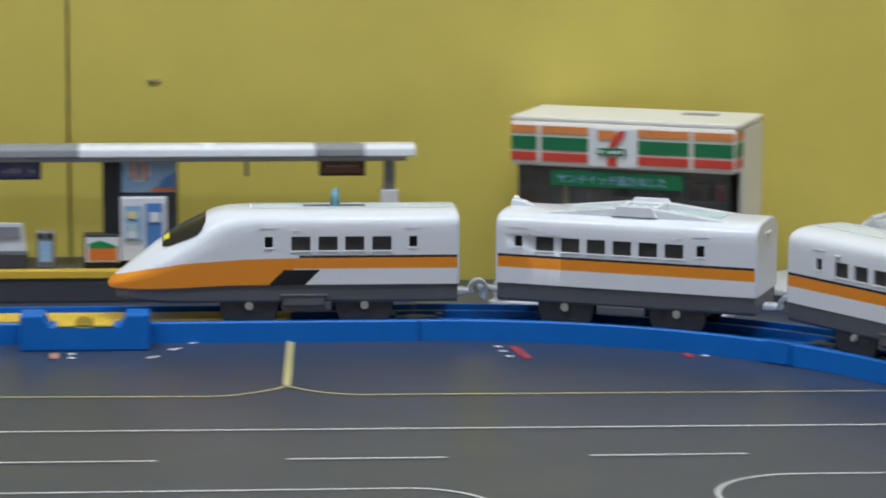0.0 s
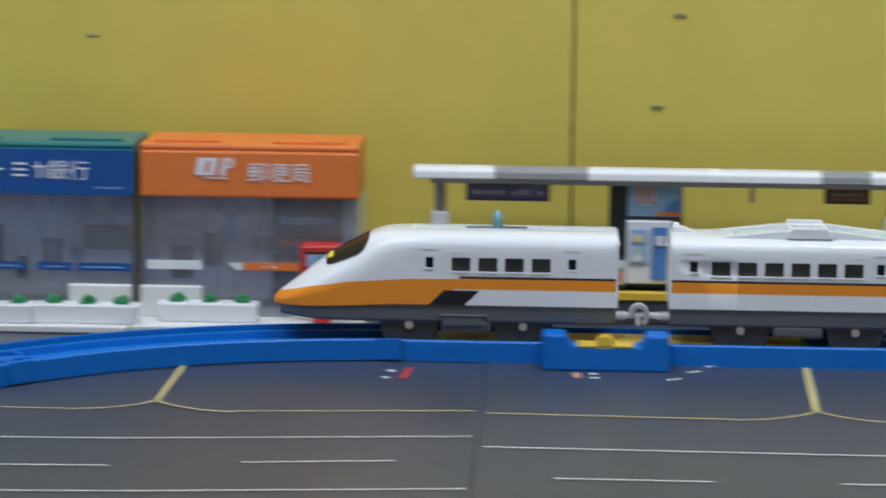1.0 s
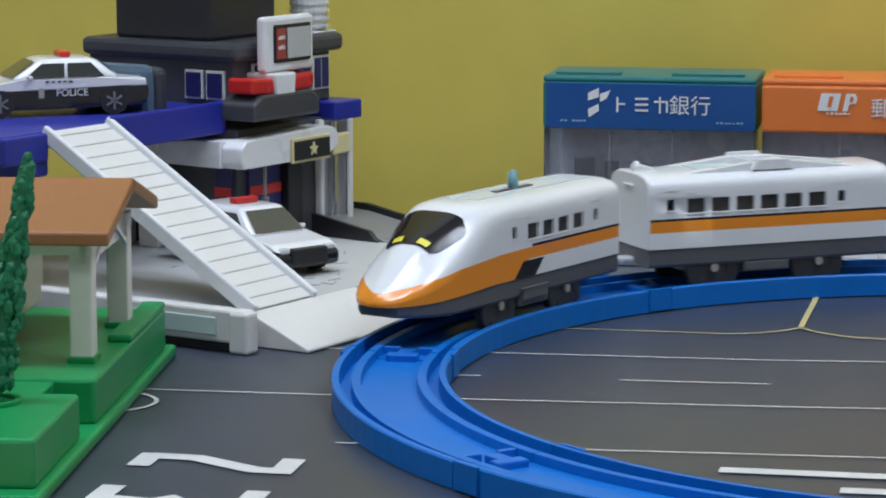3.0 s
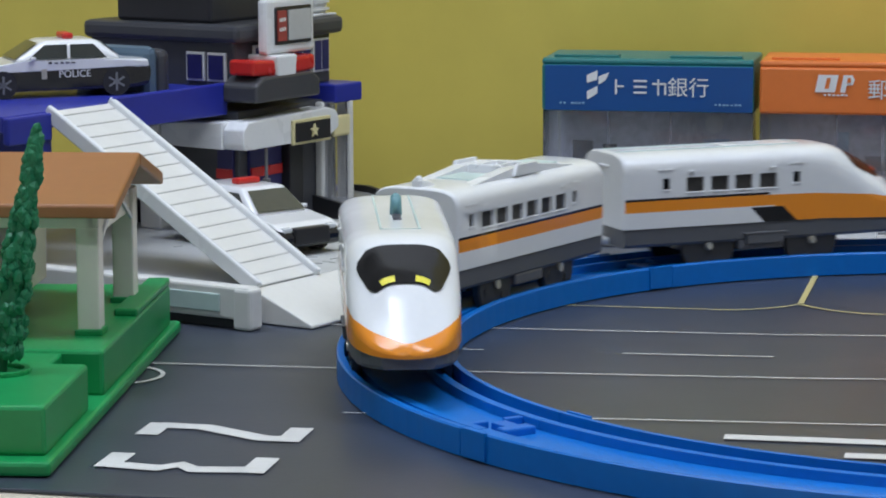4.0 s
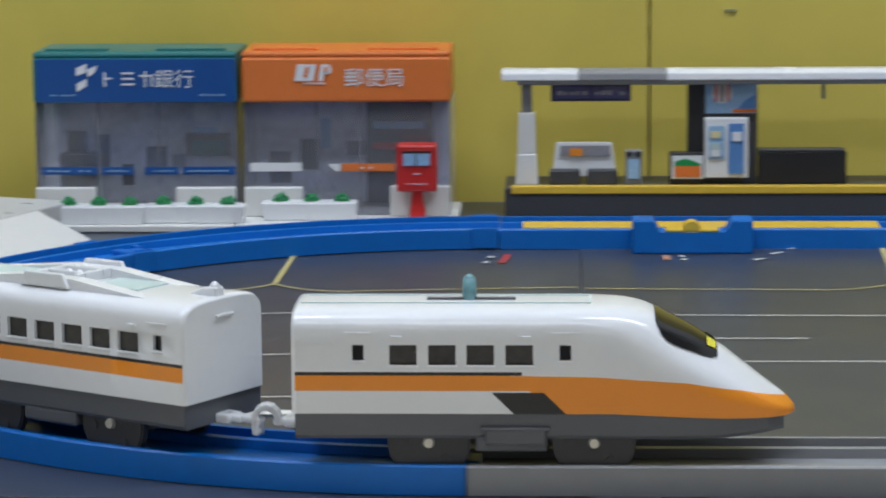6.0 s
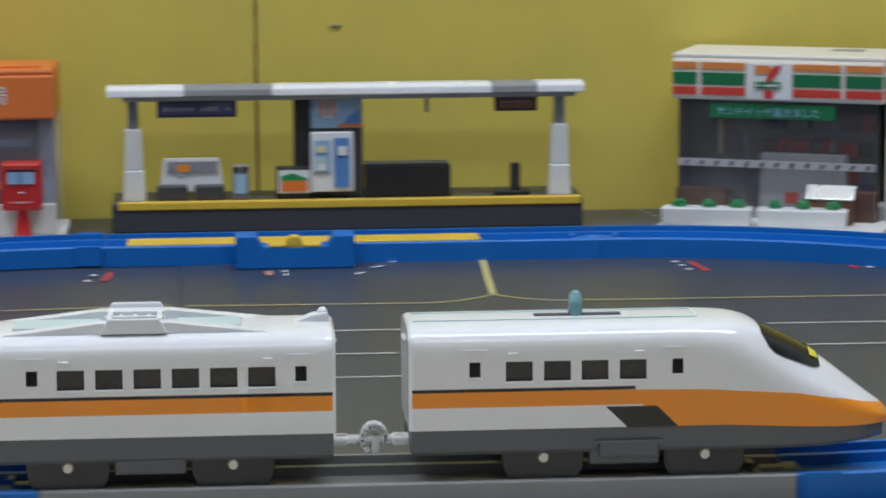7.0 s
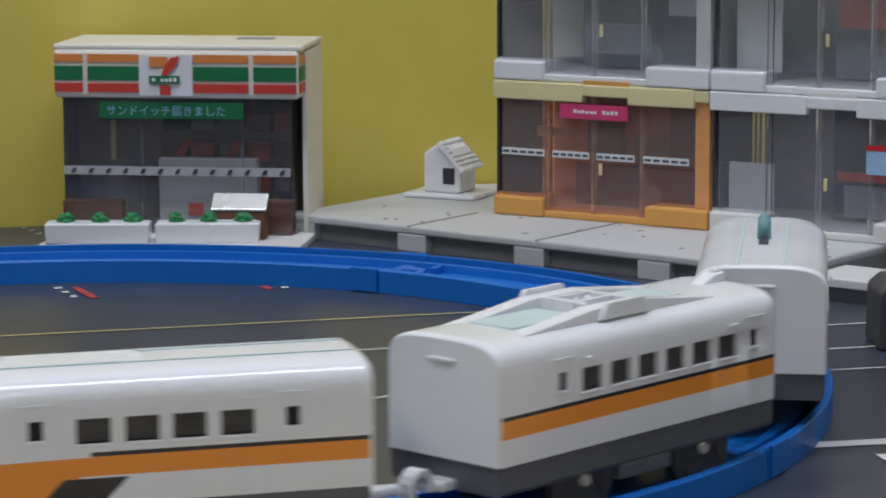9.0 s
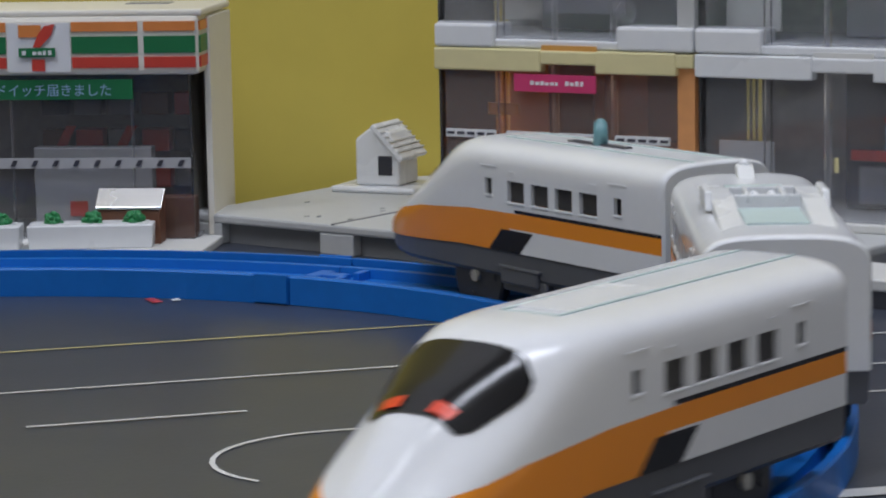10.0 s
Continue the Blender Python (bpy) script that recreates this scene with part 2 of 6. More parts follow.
# ---------- the room ----------
def room():
    bm = box(-2.2, 2.2, WALL_Y + 0.012, WALL_Y + 0.11, FLOOR, CEIL)
    tagged(part("wall_north", bm, "plaster", None), "plain plastered wall behind the yellow boards", "wall", kind="structure")
    for nm, b in (("wall_west", box(-2.3, -2.2, -2.9, WALL_Y + 0.11, FLOOR, CEIL)), ("wall_east", box(2.2, 2.3, -2.9, WALL_Y + 0.11, FLOOR, CEIL)),
                  ("wall_south", box(-2.3, 2.3, -3.0, -2.9, FLOOR, CEIL))):
        tagged(part(nm, b, "plaster", None), "plain off-white plastered room wall", "wall", kind="structure")
    tagged(part("ceiling", box(-2.3, 2.3, -3.0, WALL_Y + 0.11, CEIL, CEIL + 0.1), "plaster", None), "plain white room ceiling", "ceiling", kind="structure")
    tagged(part("floor", box(-2.3, 2.3, -3.0, WALL_Y + 0.11, FLOOR - 0.1, FLOOR), "carpet", None), "brown wooden room floor", "floor", kind="structure")
    # yellow boards against the wall, with one upright seam
    SEAM = -0.0390
    for x0, x1, y in ((-1.2, SEAM - 0.0004, WALL_Y), (SEAM + 0.0004, 1.2, WALL_Y + 0.0006)):
        tagged(part("back_board", box(x0, x1, y, WALL_Y + 0.0115, -0.0015, 0.62, 0.0006), "wall", None),
               "mustard yellow painted back board standing behind the toy town", "board", group="yellow back boards")
    bm = bmesh.new()
    rng = random.Random(5)
    z = 0.0
    while z < 0.6:
        h = rng.uniform(0.004, 0.02)
        w = rng.uniform(0.00008, 0.00030)
        box(SEAM - w + rng.uniform(-0.0002, 0.0002), SEAM + w * 0.4, WALL_Y - 0.0004, WALL_Y + 0.0004, z, z + h, bm=bm)
        z += h + rng.choice((0, 0, 0, 0.006))
    tagged(part("trim_seam", bm, "seam", None), "dark ragged joint between the yellow boards", "joint", kind="structure")
    bm = bmesh.new()
    for lx, lz in ((0.008, 0.131), (-0.001, 0.09), (-0.255, 0.118), (0.168, 0.02)):
        box(lx - 0.0028, lx + 0.0028, WALL_Y - 0.0003, WALL_Y + 0.0009, lz - 0.0008, lz + 0.0007, 0.0003, bm=bm, m=None)
    tagged(part("trim_scuffs", bm, "scuff", None), "small grey scuffs on the yellow boards", "scuff", kind="structure")
    # table
    tb = thing("table", pose(0, -0.02, -0.0012), "cream topped wooden table carrying the whole toy layout", "table")
    part("tabletop", box(-1.0, 1.0, -0.40, 0.360, -0.03, -0.0005, 0.004), "table", tb)
    for lx in (-0.94, 0.94):
        for ly in (-0.34, 0.29):
            part("leg", box(lx - 0.03, lx + 0.03, ly - 0.03, ly + 0.03, FLOOR + 0.0012, -0.03, 0.003), "table", tb)
    for lx, ly, _ in LAMPS:
        l = thing("ceiling_lamp", pose(lx, ly, CEIL), "white rectangular ceiling lamp with a glowing diffuser", "lamp", "ceiling lamps")
        part("housing", box(-0.48, 0.48, -0.14, 0.14, -0.035, 0.0, 0.005), "white", l)
        part("diffuser", box(-0.46, 0.46, -0.12, 0.12, -0.06, -0.036, 0.01), "tube", l, "glowing white diffuser")


# ---------- play mats with printed roads ----------
def mat_surface():
    """Printed vinyl, dark asphalt grey with a sheen, faint wear and dust."""
    m = mat("printed_vinyl", (0.046, 0.054, 0.074, 1), 0.33, vary=0.12, scale=26, bump=0.10, bump_scale=500)
    return m


LAYER = [0]


def stripe(pts, width, material, parent, name="road_line", z=0.0003):
    """A printed line along a polyline on a mat."""
    LAYER[0] = (LAYER[0] + 1) % 12
    z += LAYER[0] * 0.00002
    bm = bmesh.new()
    pts = [(px, py * 1.0143 + 0.0146) for px, py in pts]
    n = len(pts)
    L, Rr = [], []
    for i, p in enumerate(pts):
        a, b = Vector(pts[max(0, i - 1)]), Vector(pts[min(n - 1, i + 1)])
        d = (b - a).normalized()
        s = Vector((-d.y, d.x)) * width / 2
        L.append(bm.verts.new((p[0] + s.x, p[1] + s.y, z)))
        Rr.append(bm.verts.new((p[0] - s.x, p[1] - s.y, z)))
    for i in range(n - 1):
        bm.faces.new((L[i], Rr[i], Rr[i + 1], L[i + 1]))
    return part(name, bm, material, parent)


def mats():
    vinyl = mat_surface()
    SEAMX = -0.0725
    ma = part("ground_mat_east", prism([(SEAMX + 0.0001, -0.2455), (1.0, -0.2480), (1.0, 0.3405), (SEAMX + 0.0001, 0.3405)], -0.0015, 0.0, "z", 0.0004), vinyl, None)
    tagged(ma, "dark grey vinyl play mat printed with road lines", "play mat", kind="structure")
    mb = part("ground_mat_west", prism([(-1.0, -0.1890), (SEAMX - 0.0001, -0.2455), (SEAMX - 0.0001, 0.3405), (-1.0, 0.3405)], -0.0015, -0.0003, "z", 0.0004), vinyl, None)
    tagged(mb, "dark grey vinyl play mat printed with road lines and bay numbers", "play mat", kind="structure")

    def curve_t(x, y, top, parent, dy):
        # a yellow stem that flares into the kerb line both ways
        stripe([(x, y + 0.002), (top, 0.19)], 0.0027, "paint_y", parent)
        for s in (-1, 1):
            pts = [(x, y + 0.001)]
            for i in range(1, 9):
                u = i / 8
                pts.append((x + s * 0.032 * u, y - dy * (1 - (1 - u) ** 2.2)))
            stripe(pts, 0.0013, "paint_y", parent)
    curve_t(0.0523, 0.095, 0.056, ma, 0.0165)
    stripe([(SEAMX + 0.002, 0.0818), (0.0203, 0.0788)], 0.0013, "paint_y", ma)
    stripe([(0.0843, 0.0788), (0.6, 0.0705)], 0.0013, "paint_y", ma)
    stripe([(SEAMX + 0.002, 0.0255), (0.6, 0.0160)], 0.0013, "paint_w", ma)
    for x in (-0.0455, 0.05, 0.1504, 0.2505, 0.3505):
        stripe([(x, -0.0198), (x + 0.0527, -0.0200)], 0.0013, "paint_w", ma)
    stripe([(SEAMX + 0.002, -0.0602), (0.0857, -0.0602)] + [(0.0857 + 0.028 * math.sin(a), -0.0882 + 0.028 * math.cos(a)) for a in np.linspace(0.1, 1.5, 8)], 0.0013, "paint_w", ma)
    stripe([(0.2140 + 0.030 * math.cos(a), -0.0750 + 0.027 * math.sin(a)) for a in np.linspace(3.8, 1.65, 12)] + [(0.2207, -0.0480), (0.6, -0.0560)], 0.0013, "paint_w", ma)
    stripe([(0.3000, -0.1440), (0.37, -0.1490)], 0.0066, "paint_w", ma)
    stripe([(0.3120, -0.1625), (0.37, -0.1670)], 0.0066, "paint_w", ma)
    # dashes and coloured marks by the rail
    for x, y in ((-0.0295, 0.1510), (-0.0300, 0.1590), (0.1372, 0.1655), (0.1385, 0.1560), (0.1400, 0.1460), (0.2165, 0.1430)):
        stripe([(x - 0.0013, y), (x + 0.0013, y)], 0.0036, "paint_w", ma, "road_mark")
    for x, y in ((0.0014, 0.1505), (0.0100, 0.1660), (0.0177, 0.1797)):
        stripe([(x - 0.0024, y - 0.0022), (x + 0.0024, y + 0.0022)], 0.0022, "paint_w", ma, "road_mark")
    stripe([(0.1470, 0.1420), (0.1435, 0.1660)], 0.0032, "paint_r", ma, "road_mark")
    stripe([(0.2110, 0.1410), (0.2095, 0.1490)], 0.0032, "paint_r", ma, "road_mark")
    stripe([(-0.0363, 0.1500), (-0.0368, 0.161)], 0.0032, "paint_o", ma, "road_mark")
    for x, y in ((0.158, 0.278), (0.156, 0.287), (0.154, 0.296), (0.152, 0.305), (0.150, 0.314)):
        stripe([(x - 0.007, y), (x - 0.0046, y + 0.0022)], 0.002, "paint_w", ma, "road_mark")
    # the west mat
    zb = 0.0001
    def w(pts, width, m, nm="road_line"):
        return stripe(pts, width, m, mb, nm, zb)
    x, y = -0.1943, 0.0921
    w([(x, y + 0.002), (-0.1925, 0.19)], 0.0022, "paint_y")
    for s in (-1, 1):
        pts = [(x, y + 0.001)]
        for i in range(1, 9):
            u = i / 8
            pts.append((x + s * 0.032 * u, y - 0.0165 * (1 - (1 - u) ** 2.2)))
        w(pts, 0.0013, "paint_y")
    w([(-0.36, 0.0770), (-0.2263, 0.0770)], 0.0011, "paint_y")
    w([(-0.1623, 0.0780), (SEAMX - 0.002, 0.0865)], 0.0011, "paint_y")
    w([(-0.42, 0.0200), (-0.2978, 0.0251), (-0.2000, 0.0290), (SEAMX - 0.002, 0.0430)], 0.0011, "paint_w")
    for dx, ya, yb in ((-0.347, -.0190, -.0165), (-0.2475, -.0152, -.0128), (-0.1514, -.0045, .0025)):
        w([(dx, ya), (dx + 0.0515, yb)], 0.0011, "paint_w")
    w([(-0.42, -0.0600), (-0.2904, -0.0555), (-0.1800, -0.0480), (SEAMX - 0.002, -0.0360)], 0.0011, "paint_w")
    w([(-0.32, -0.1265), (-0.2433, -0.1218), (SEAMX - 0.002, -0.1110)], 0.0011, "paint_w")
    w([(-0.2005, -0.1405), (-0.1180, -0.1405)], 0.0066, "paint_w")
    w([(-0.1640, -0.1595), (-0.1180, -0.1595)], 0.0066, "paint_w")
    # two dashes and a red stroke by the rail
    for px, py in ((-0.1100, 0.1580), (-0.1115, 0.1445)):
        w([(px - 0.0013, py), (px + 0.0013, py)], 0.0042, "paint_w", "road_mark")
    w([(-0.1050, 0.1440), (-0.1030, 0.1660)], 0.0032, "paint_r", "road_mark")
    # parking bay numbers, a two and a three lying on their side
    def digit(strokes):
        for st in strokes:
            w([(px - 0.0045, py) for px, py in st], 0.0072, "paint_w", "bay_number")
    digit([[(-0.3665, -0.1665), (-0.3665, -0.1500)], [(-0.3665, -0.1530), (-0.352, -0.1535), (-0.331, -0.1655), (-0.3225, -0.1655)], [(-0.3225, -0.1690), (-0.3225, -0.1500)]])
    digit([[(-0.3655, -0.2095), (-0.3655, -0.1915)], [(-0.3655, -0.2060), (-0.350, -0.2085), (-0.345, -0.2030), (-0.340, -0.2085), (-0.3225, -0.2060)], [(-0.3225, -0.2100), (-0.3225, -0.1910)]])
    w([(-0.4080 + 0.016 * math.cos(a), -0.081 + 0.0155 * math.sin(a)) for a in np.linspace(-1.5, 1.5, 12)], 0.0016, "paint_w")


# ---------- rails ----------
R, H = 0.216, 0.107          # radius of the curves' centre line, half a straight
RAIL_H = 0.0085
RUN_Z = 0.0030            # floor of the wheel grooves
BED_Z = 0.0042
PROFILE = [(-0.019, 0.0), (-0.019, 0.0080), (-0.0185, RAIL_H), (-0.0166, RAIL_H), (-0.0164, RUN_Z), (-0.0126, RUN_Z), (-0.0124, 0.0070), (-0.0094, 0.0070), (-0.0091, BED_Z), (0.0091, BED_Z),
           (0.0094, 0.0070), (0.0124, 0.0070), (0.0126, RUN_Z), (0.0164, RUN_Z), (0.0166, RAIL_H), (0.0185, RAIL_H), (0.019, 0.0080), (0.019, 0.0)]


def sweep(path):
    """The rail's profile along (x, y, heading) stations."""
    bm = bmesh.new()
    rings = []
    for x, y, a in path:
        nx, ny = -math.sin(a), math.cos(a)
        rings.append([bm.verts.new((x + nx * o, y + ny * o, z)) for o, z in PROFILE])
    for r0, r1 in zip(rings, rings[1:]):
        for i in range(len(PROFILE)):
            j = (i + 1) % len(PROFILE)
            bm.faces.new((r0[i], r0[j], r1[j], r1[i]))
    bm.faces.new(rings[0])
    bm.faces.new(rings[-1][::-1])
    return bm


def joint_tab(m):
    """The dovetail tongue at a rail's end, a little above the bed."""
    bm = bmesh.new()
    box(-0.004, 0.004, -0.0026, 0.0026, 0.0036, 0.0066, 0.0004, bm=bm, m=m)
    box(0.003, 0.008, -0.0055, 0.0055, 0.0036, 0.0066, 0.0006, bm=bm, m=m)
    box(-0.0065, -0.0042, -0.0092, -0.0030, 0.0036, 0.0068, 0.0003, bm=bm, m=m)
    box(-0.0065, -0.0042, 0.0030, 0.0092, 0.0036, 0.0068, 0.0003, bm=bm, m=m)
    return bm


def rails():
    rng = random.Random(2)
    first = {}
    for side, cx in ((-1, -H), (1, H)):
        for k in range(4):
            base = 90 + 45 * k if side < 0 else -90 + 45 * k
            t = thing("curved_rail", pose(cx, 0, rng.uniform(0, 0.0002), 0, 0, base), "curved blue plastic toy rail lying on the mat", "toy rail", "blue curved rails")
            if not first:
                st = [(R * math.cos(a), R * math.sin(a), a + math.pi / 2) for a in np.radians(np.linspace(0.06, 44.94, 19))]
                first["bed"] = part("bed", sweep(st), "rail", t)
                a = radians(43.9)
                first["tongue"] = part("tongue", joint_tab(pose(R * math.cos(a), R * math.sin(a), 0, 0, 0, 133.9)), "rail_l", t)
                # a shallow step that marks the thicker end of the piece
                for nm, o in (("lug_in", -0.0192), ("lug_out", 0.0192)):
                    pr = [(math.cos(b) * (R + o), math.sin(b) * (R + o)) for b in np.radians((0.3, 3.2))]
                    first[nm] = part("end_lug", box(-0.0055, 0.0055, -0.0006, 0.0006, 0.0004, RAIL_H + 0.0004, 0.0002, m=pose(*((pr[0][0] + pr[1][0]) / 2, (pr[0][1] + pr[1][1]) / 2), 0, 0, 0, 91.75)), 'rail', t)
            else:
                for nm, o in first.items():
                    c = new(o.name.split(".")[0], o.data)
                    c.parent = t
    st = thing("stop_rail", pose(0, R, 0), "straight blue plastic toy rail with a yellow stop lever", "toy rail")
    part("bed", sweep([(-H + 0.0003, 0, 0), (0, 0, 0), (H - 0.0003, 0, 0)]), "rail", st)
    part("tongue", joint_tab(pose(H - 0.004, 0, 0)), "rail_l", st)
    part("stop_plate", box(-0.0970, 0.0560, -0.0085, 0.0085, 0.0042, 0.0078, 0.0004), "yellow", st, "yellow stop plate between the rails")
    bm = prism([(-0.0505, 0.0), (-0.0505, 0.0145), (-0.0415, 0.0145), (-0.0395, 0.0085), (-0.0110, 0.0085), (-0.0090, 0.0145), (0.0, 0.0145), (0.0, 0.0)], -0.0335, -0.0192, "y", 0.0008)
    part("lever_housing", bm, "rail", st, "blue forked lever housing")
    bm = box(-0.0365, -0.0140, -0.030, -0.0195, 0.0088, 0.0100, 0.0004)
    cyl(0.0036, 0.0036, 0.008, pose(-0.0255, -0.0260, 0.0098, 90), 20, bm)
    part("lever", bm, "yellow", st, "yellow rocking stop lever")
    g = thing("straight_rail", pose(0, -R, 0), "straight grey plastic toy rail lying on the mat", "toy rail")
    part("bed", sweep([(-H + 0.0003, 0, 0), (H - 0.0003, 0, 0)]), "grey_rail", g)
    part("tongue", joint_tab(pose(H - 0.004, 0, 0)), "grey_rail", g)


# ---------- the train ----------
def table_at(tab, x):
    return float(np.interp(x, [a for a, _ in tab], [b for _, b in tab]))


HALF = 0.0180
TALL, TALL_UP = 1.093, 0.0009      # the bodies' height over the drawn sections
WHEEL_R = 0.0116
NOSE_L, MID_L = 0.1405, 0.1070
ROOF = [(0, .0470), (.084, .0470), (.092, .0468), (.098, .0459), (.1026, .0438), (.112, .0394), (.1207, .0344), (.129, .0284), (.135, .0242), (.1385, .0218), (.1405, .0196)]
SHOULDER = [(0, .0392), (.080, .0392), (.09, .0366), (.10, .0318), (.11, .0268), (.12, .0238), (.13, .0214), (.1405, .0188)]
ROUND = [(0, 3.6), (.08, 3.6), (.10, 3.3), (.12, 3.0), (.1405, 2.4)]
FOOT = [(0, .0203), (.09, .0203), (.12, .0190), (.1405, .0182)]


def half_width(x):
    if x < 0.090:
        return HALF
    u = min(1.0, (x - 0.090) / (NOSE_L - 0.090))
    return max(0.0004, HALF * (1 - u ** 3.8) ** 0.5)


def hood(x):
    """How much of the width the hood keeps over the flared lip."""
    return table_at([(0, 1), (.092, 1), (.102, .85), (.112, .67), (.122, .56), (.132, .51), (.1405, .50)], x)


def section(x, a, nose=True):
    """Across and up, for a point round the shell's shoulder: 0 at the side, pi/2 on top."""
    if not nose:
        w, zs, h, n, g = HALF, .0392, .0468, 3.6, 1.0
    else:
        w, zs, h, n, g = half_width(x), table_at(SHOULDER, x), table_at(ROOF, x), table_at(ROUND, x), hood(x)
    c, s = max(0.0, math.cos(a)), max(0.0, math.sin(a))
    return w * (g * c ** (2 / n) + (1 - g) * c ** 7), zs + (h - zs) * s ** (2 / n)


def livery(name, nose):
    """White plastic with the printed orange and black bands, drawn in the car's own space."""
    m = mat(name, (0.73, 0.745, 0.75, 1), 0.17, vary=0.02, scale=90)
    nt = m.node_tree
    b = nt.nodes["Principled BSDF"]
    white = b.inputs["Base Color"].links[0].from_socket
    co = nt.nodes.new("ShaderNodeTexCoord")
    sep = nt.nodes.new("ShaderNodeSeparateXYZ")
    nt.links.new(co.outputs["Object"], sep.inputs[0])
    X = sep.outputs["X"]

    def math_(op, a, c):
        n = nt.nodes.new("ShaderNodeMath")
        n.operation = op
        for i, v in enumerate((a, c)):
            if isinstance(v, float):
                n.inputs[i].default_value = v
            else:
                nt.links.new(v, n.inputs[i])
        return n.outputs[0]

    Z = math_("DIVIDE", math_("SUBTRACT", sep.outputs["Z"], TALL_UP), TALL)

    def line(tab):
        """Height of a printed edge along the car, piece by piece."""
        out = tab[0][1]
        for (x0, z0), (x1, z1) in zip(tab, tab[1:]):
            r = nt.nodes.new("ShaderNodeMapRange")
            r.inputs["From Min"].default_value, r.inputs["From Max"].default_value = x0, x1
            r.inputs["To Min"].default_value, r.inputs["To Max"].default_value = 0.0, z1 - z0
            nt.links.new(X, r.inputs["Value"])
            out = math_("ADD", r.outputs[0], out)
        return out

    def band(lo, hi):
        return math_("MULTIPLY", math_("GREATER_THAN", Z, lo), math_("LESS_THAN", Z, hi))

    def over(base, color, fac):
        n = nt.nodes.new("ShaderNodeMix")
        n.data_type = "RGBA"
        nt.links.new(fac, n.inputs["Factor"])
        nt.links.new(base, n.inputs[6])
        n.inputs[7].default_value = color
        return n.outputs[2]
    orange, black = (0.80, 0.27, 0.022, 1), (0.012, 0.012, 0.013, 1)
    if nose:
        low = line([(0.0, .0262), (0.0660, .0262), (0.0730, .0203), (0.090, .0203), (0.12, .0180), (0.1405, .0170)])
        top = line([(0.0, .0302), (0.06, .0302), (0.085, .0298), (0.110, .0282), (0.125, .0258), (0.136, .0228), (0.1405, .0215)])
        c = over(white, orange, band(low, top))
        edge = math_("MULTIPLY", band(.0302, .0311), math_("LESS_THAN", X, .0640))
        c = over(c, black, edge)
        # black slanted block in the band
        lean = math_("ADD", X, math_("MULTIPLY", Z, 1.1))
        blk = math_("MULTIPLY", math_("MULTIPLY", math_("GREATER_THAN", lean, .0840), math_("LESS_THAN", lean, .0985)), band(.0203, .0258))
        c = over(c, black, blk)
    else:
        c = over(white, orange, band(.0262, .0302))
        c = over(c, black, band(.0302, .0311))
    # the bands stop at the flat ends
    side = math_("GREATER_THAN", X, 0.0009)
    if not nose:
        side = math_("MULTIPLY", side, math_("LESS_THAN", X, MID_L - 0.0009))
    n = nt.nodes.new("ShaderNodeMix")
    n.data_type = "RGBA"
    nt.links.new(side, n.inputs["Factor"])
    nt.links.new(white, n.inputs[6])
    nt.links.new(c, n.inputs[7])
    nt.links.new(n.outputs[2], b.inputs["Base Color"])
    return m


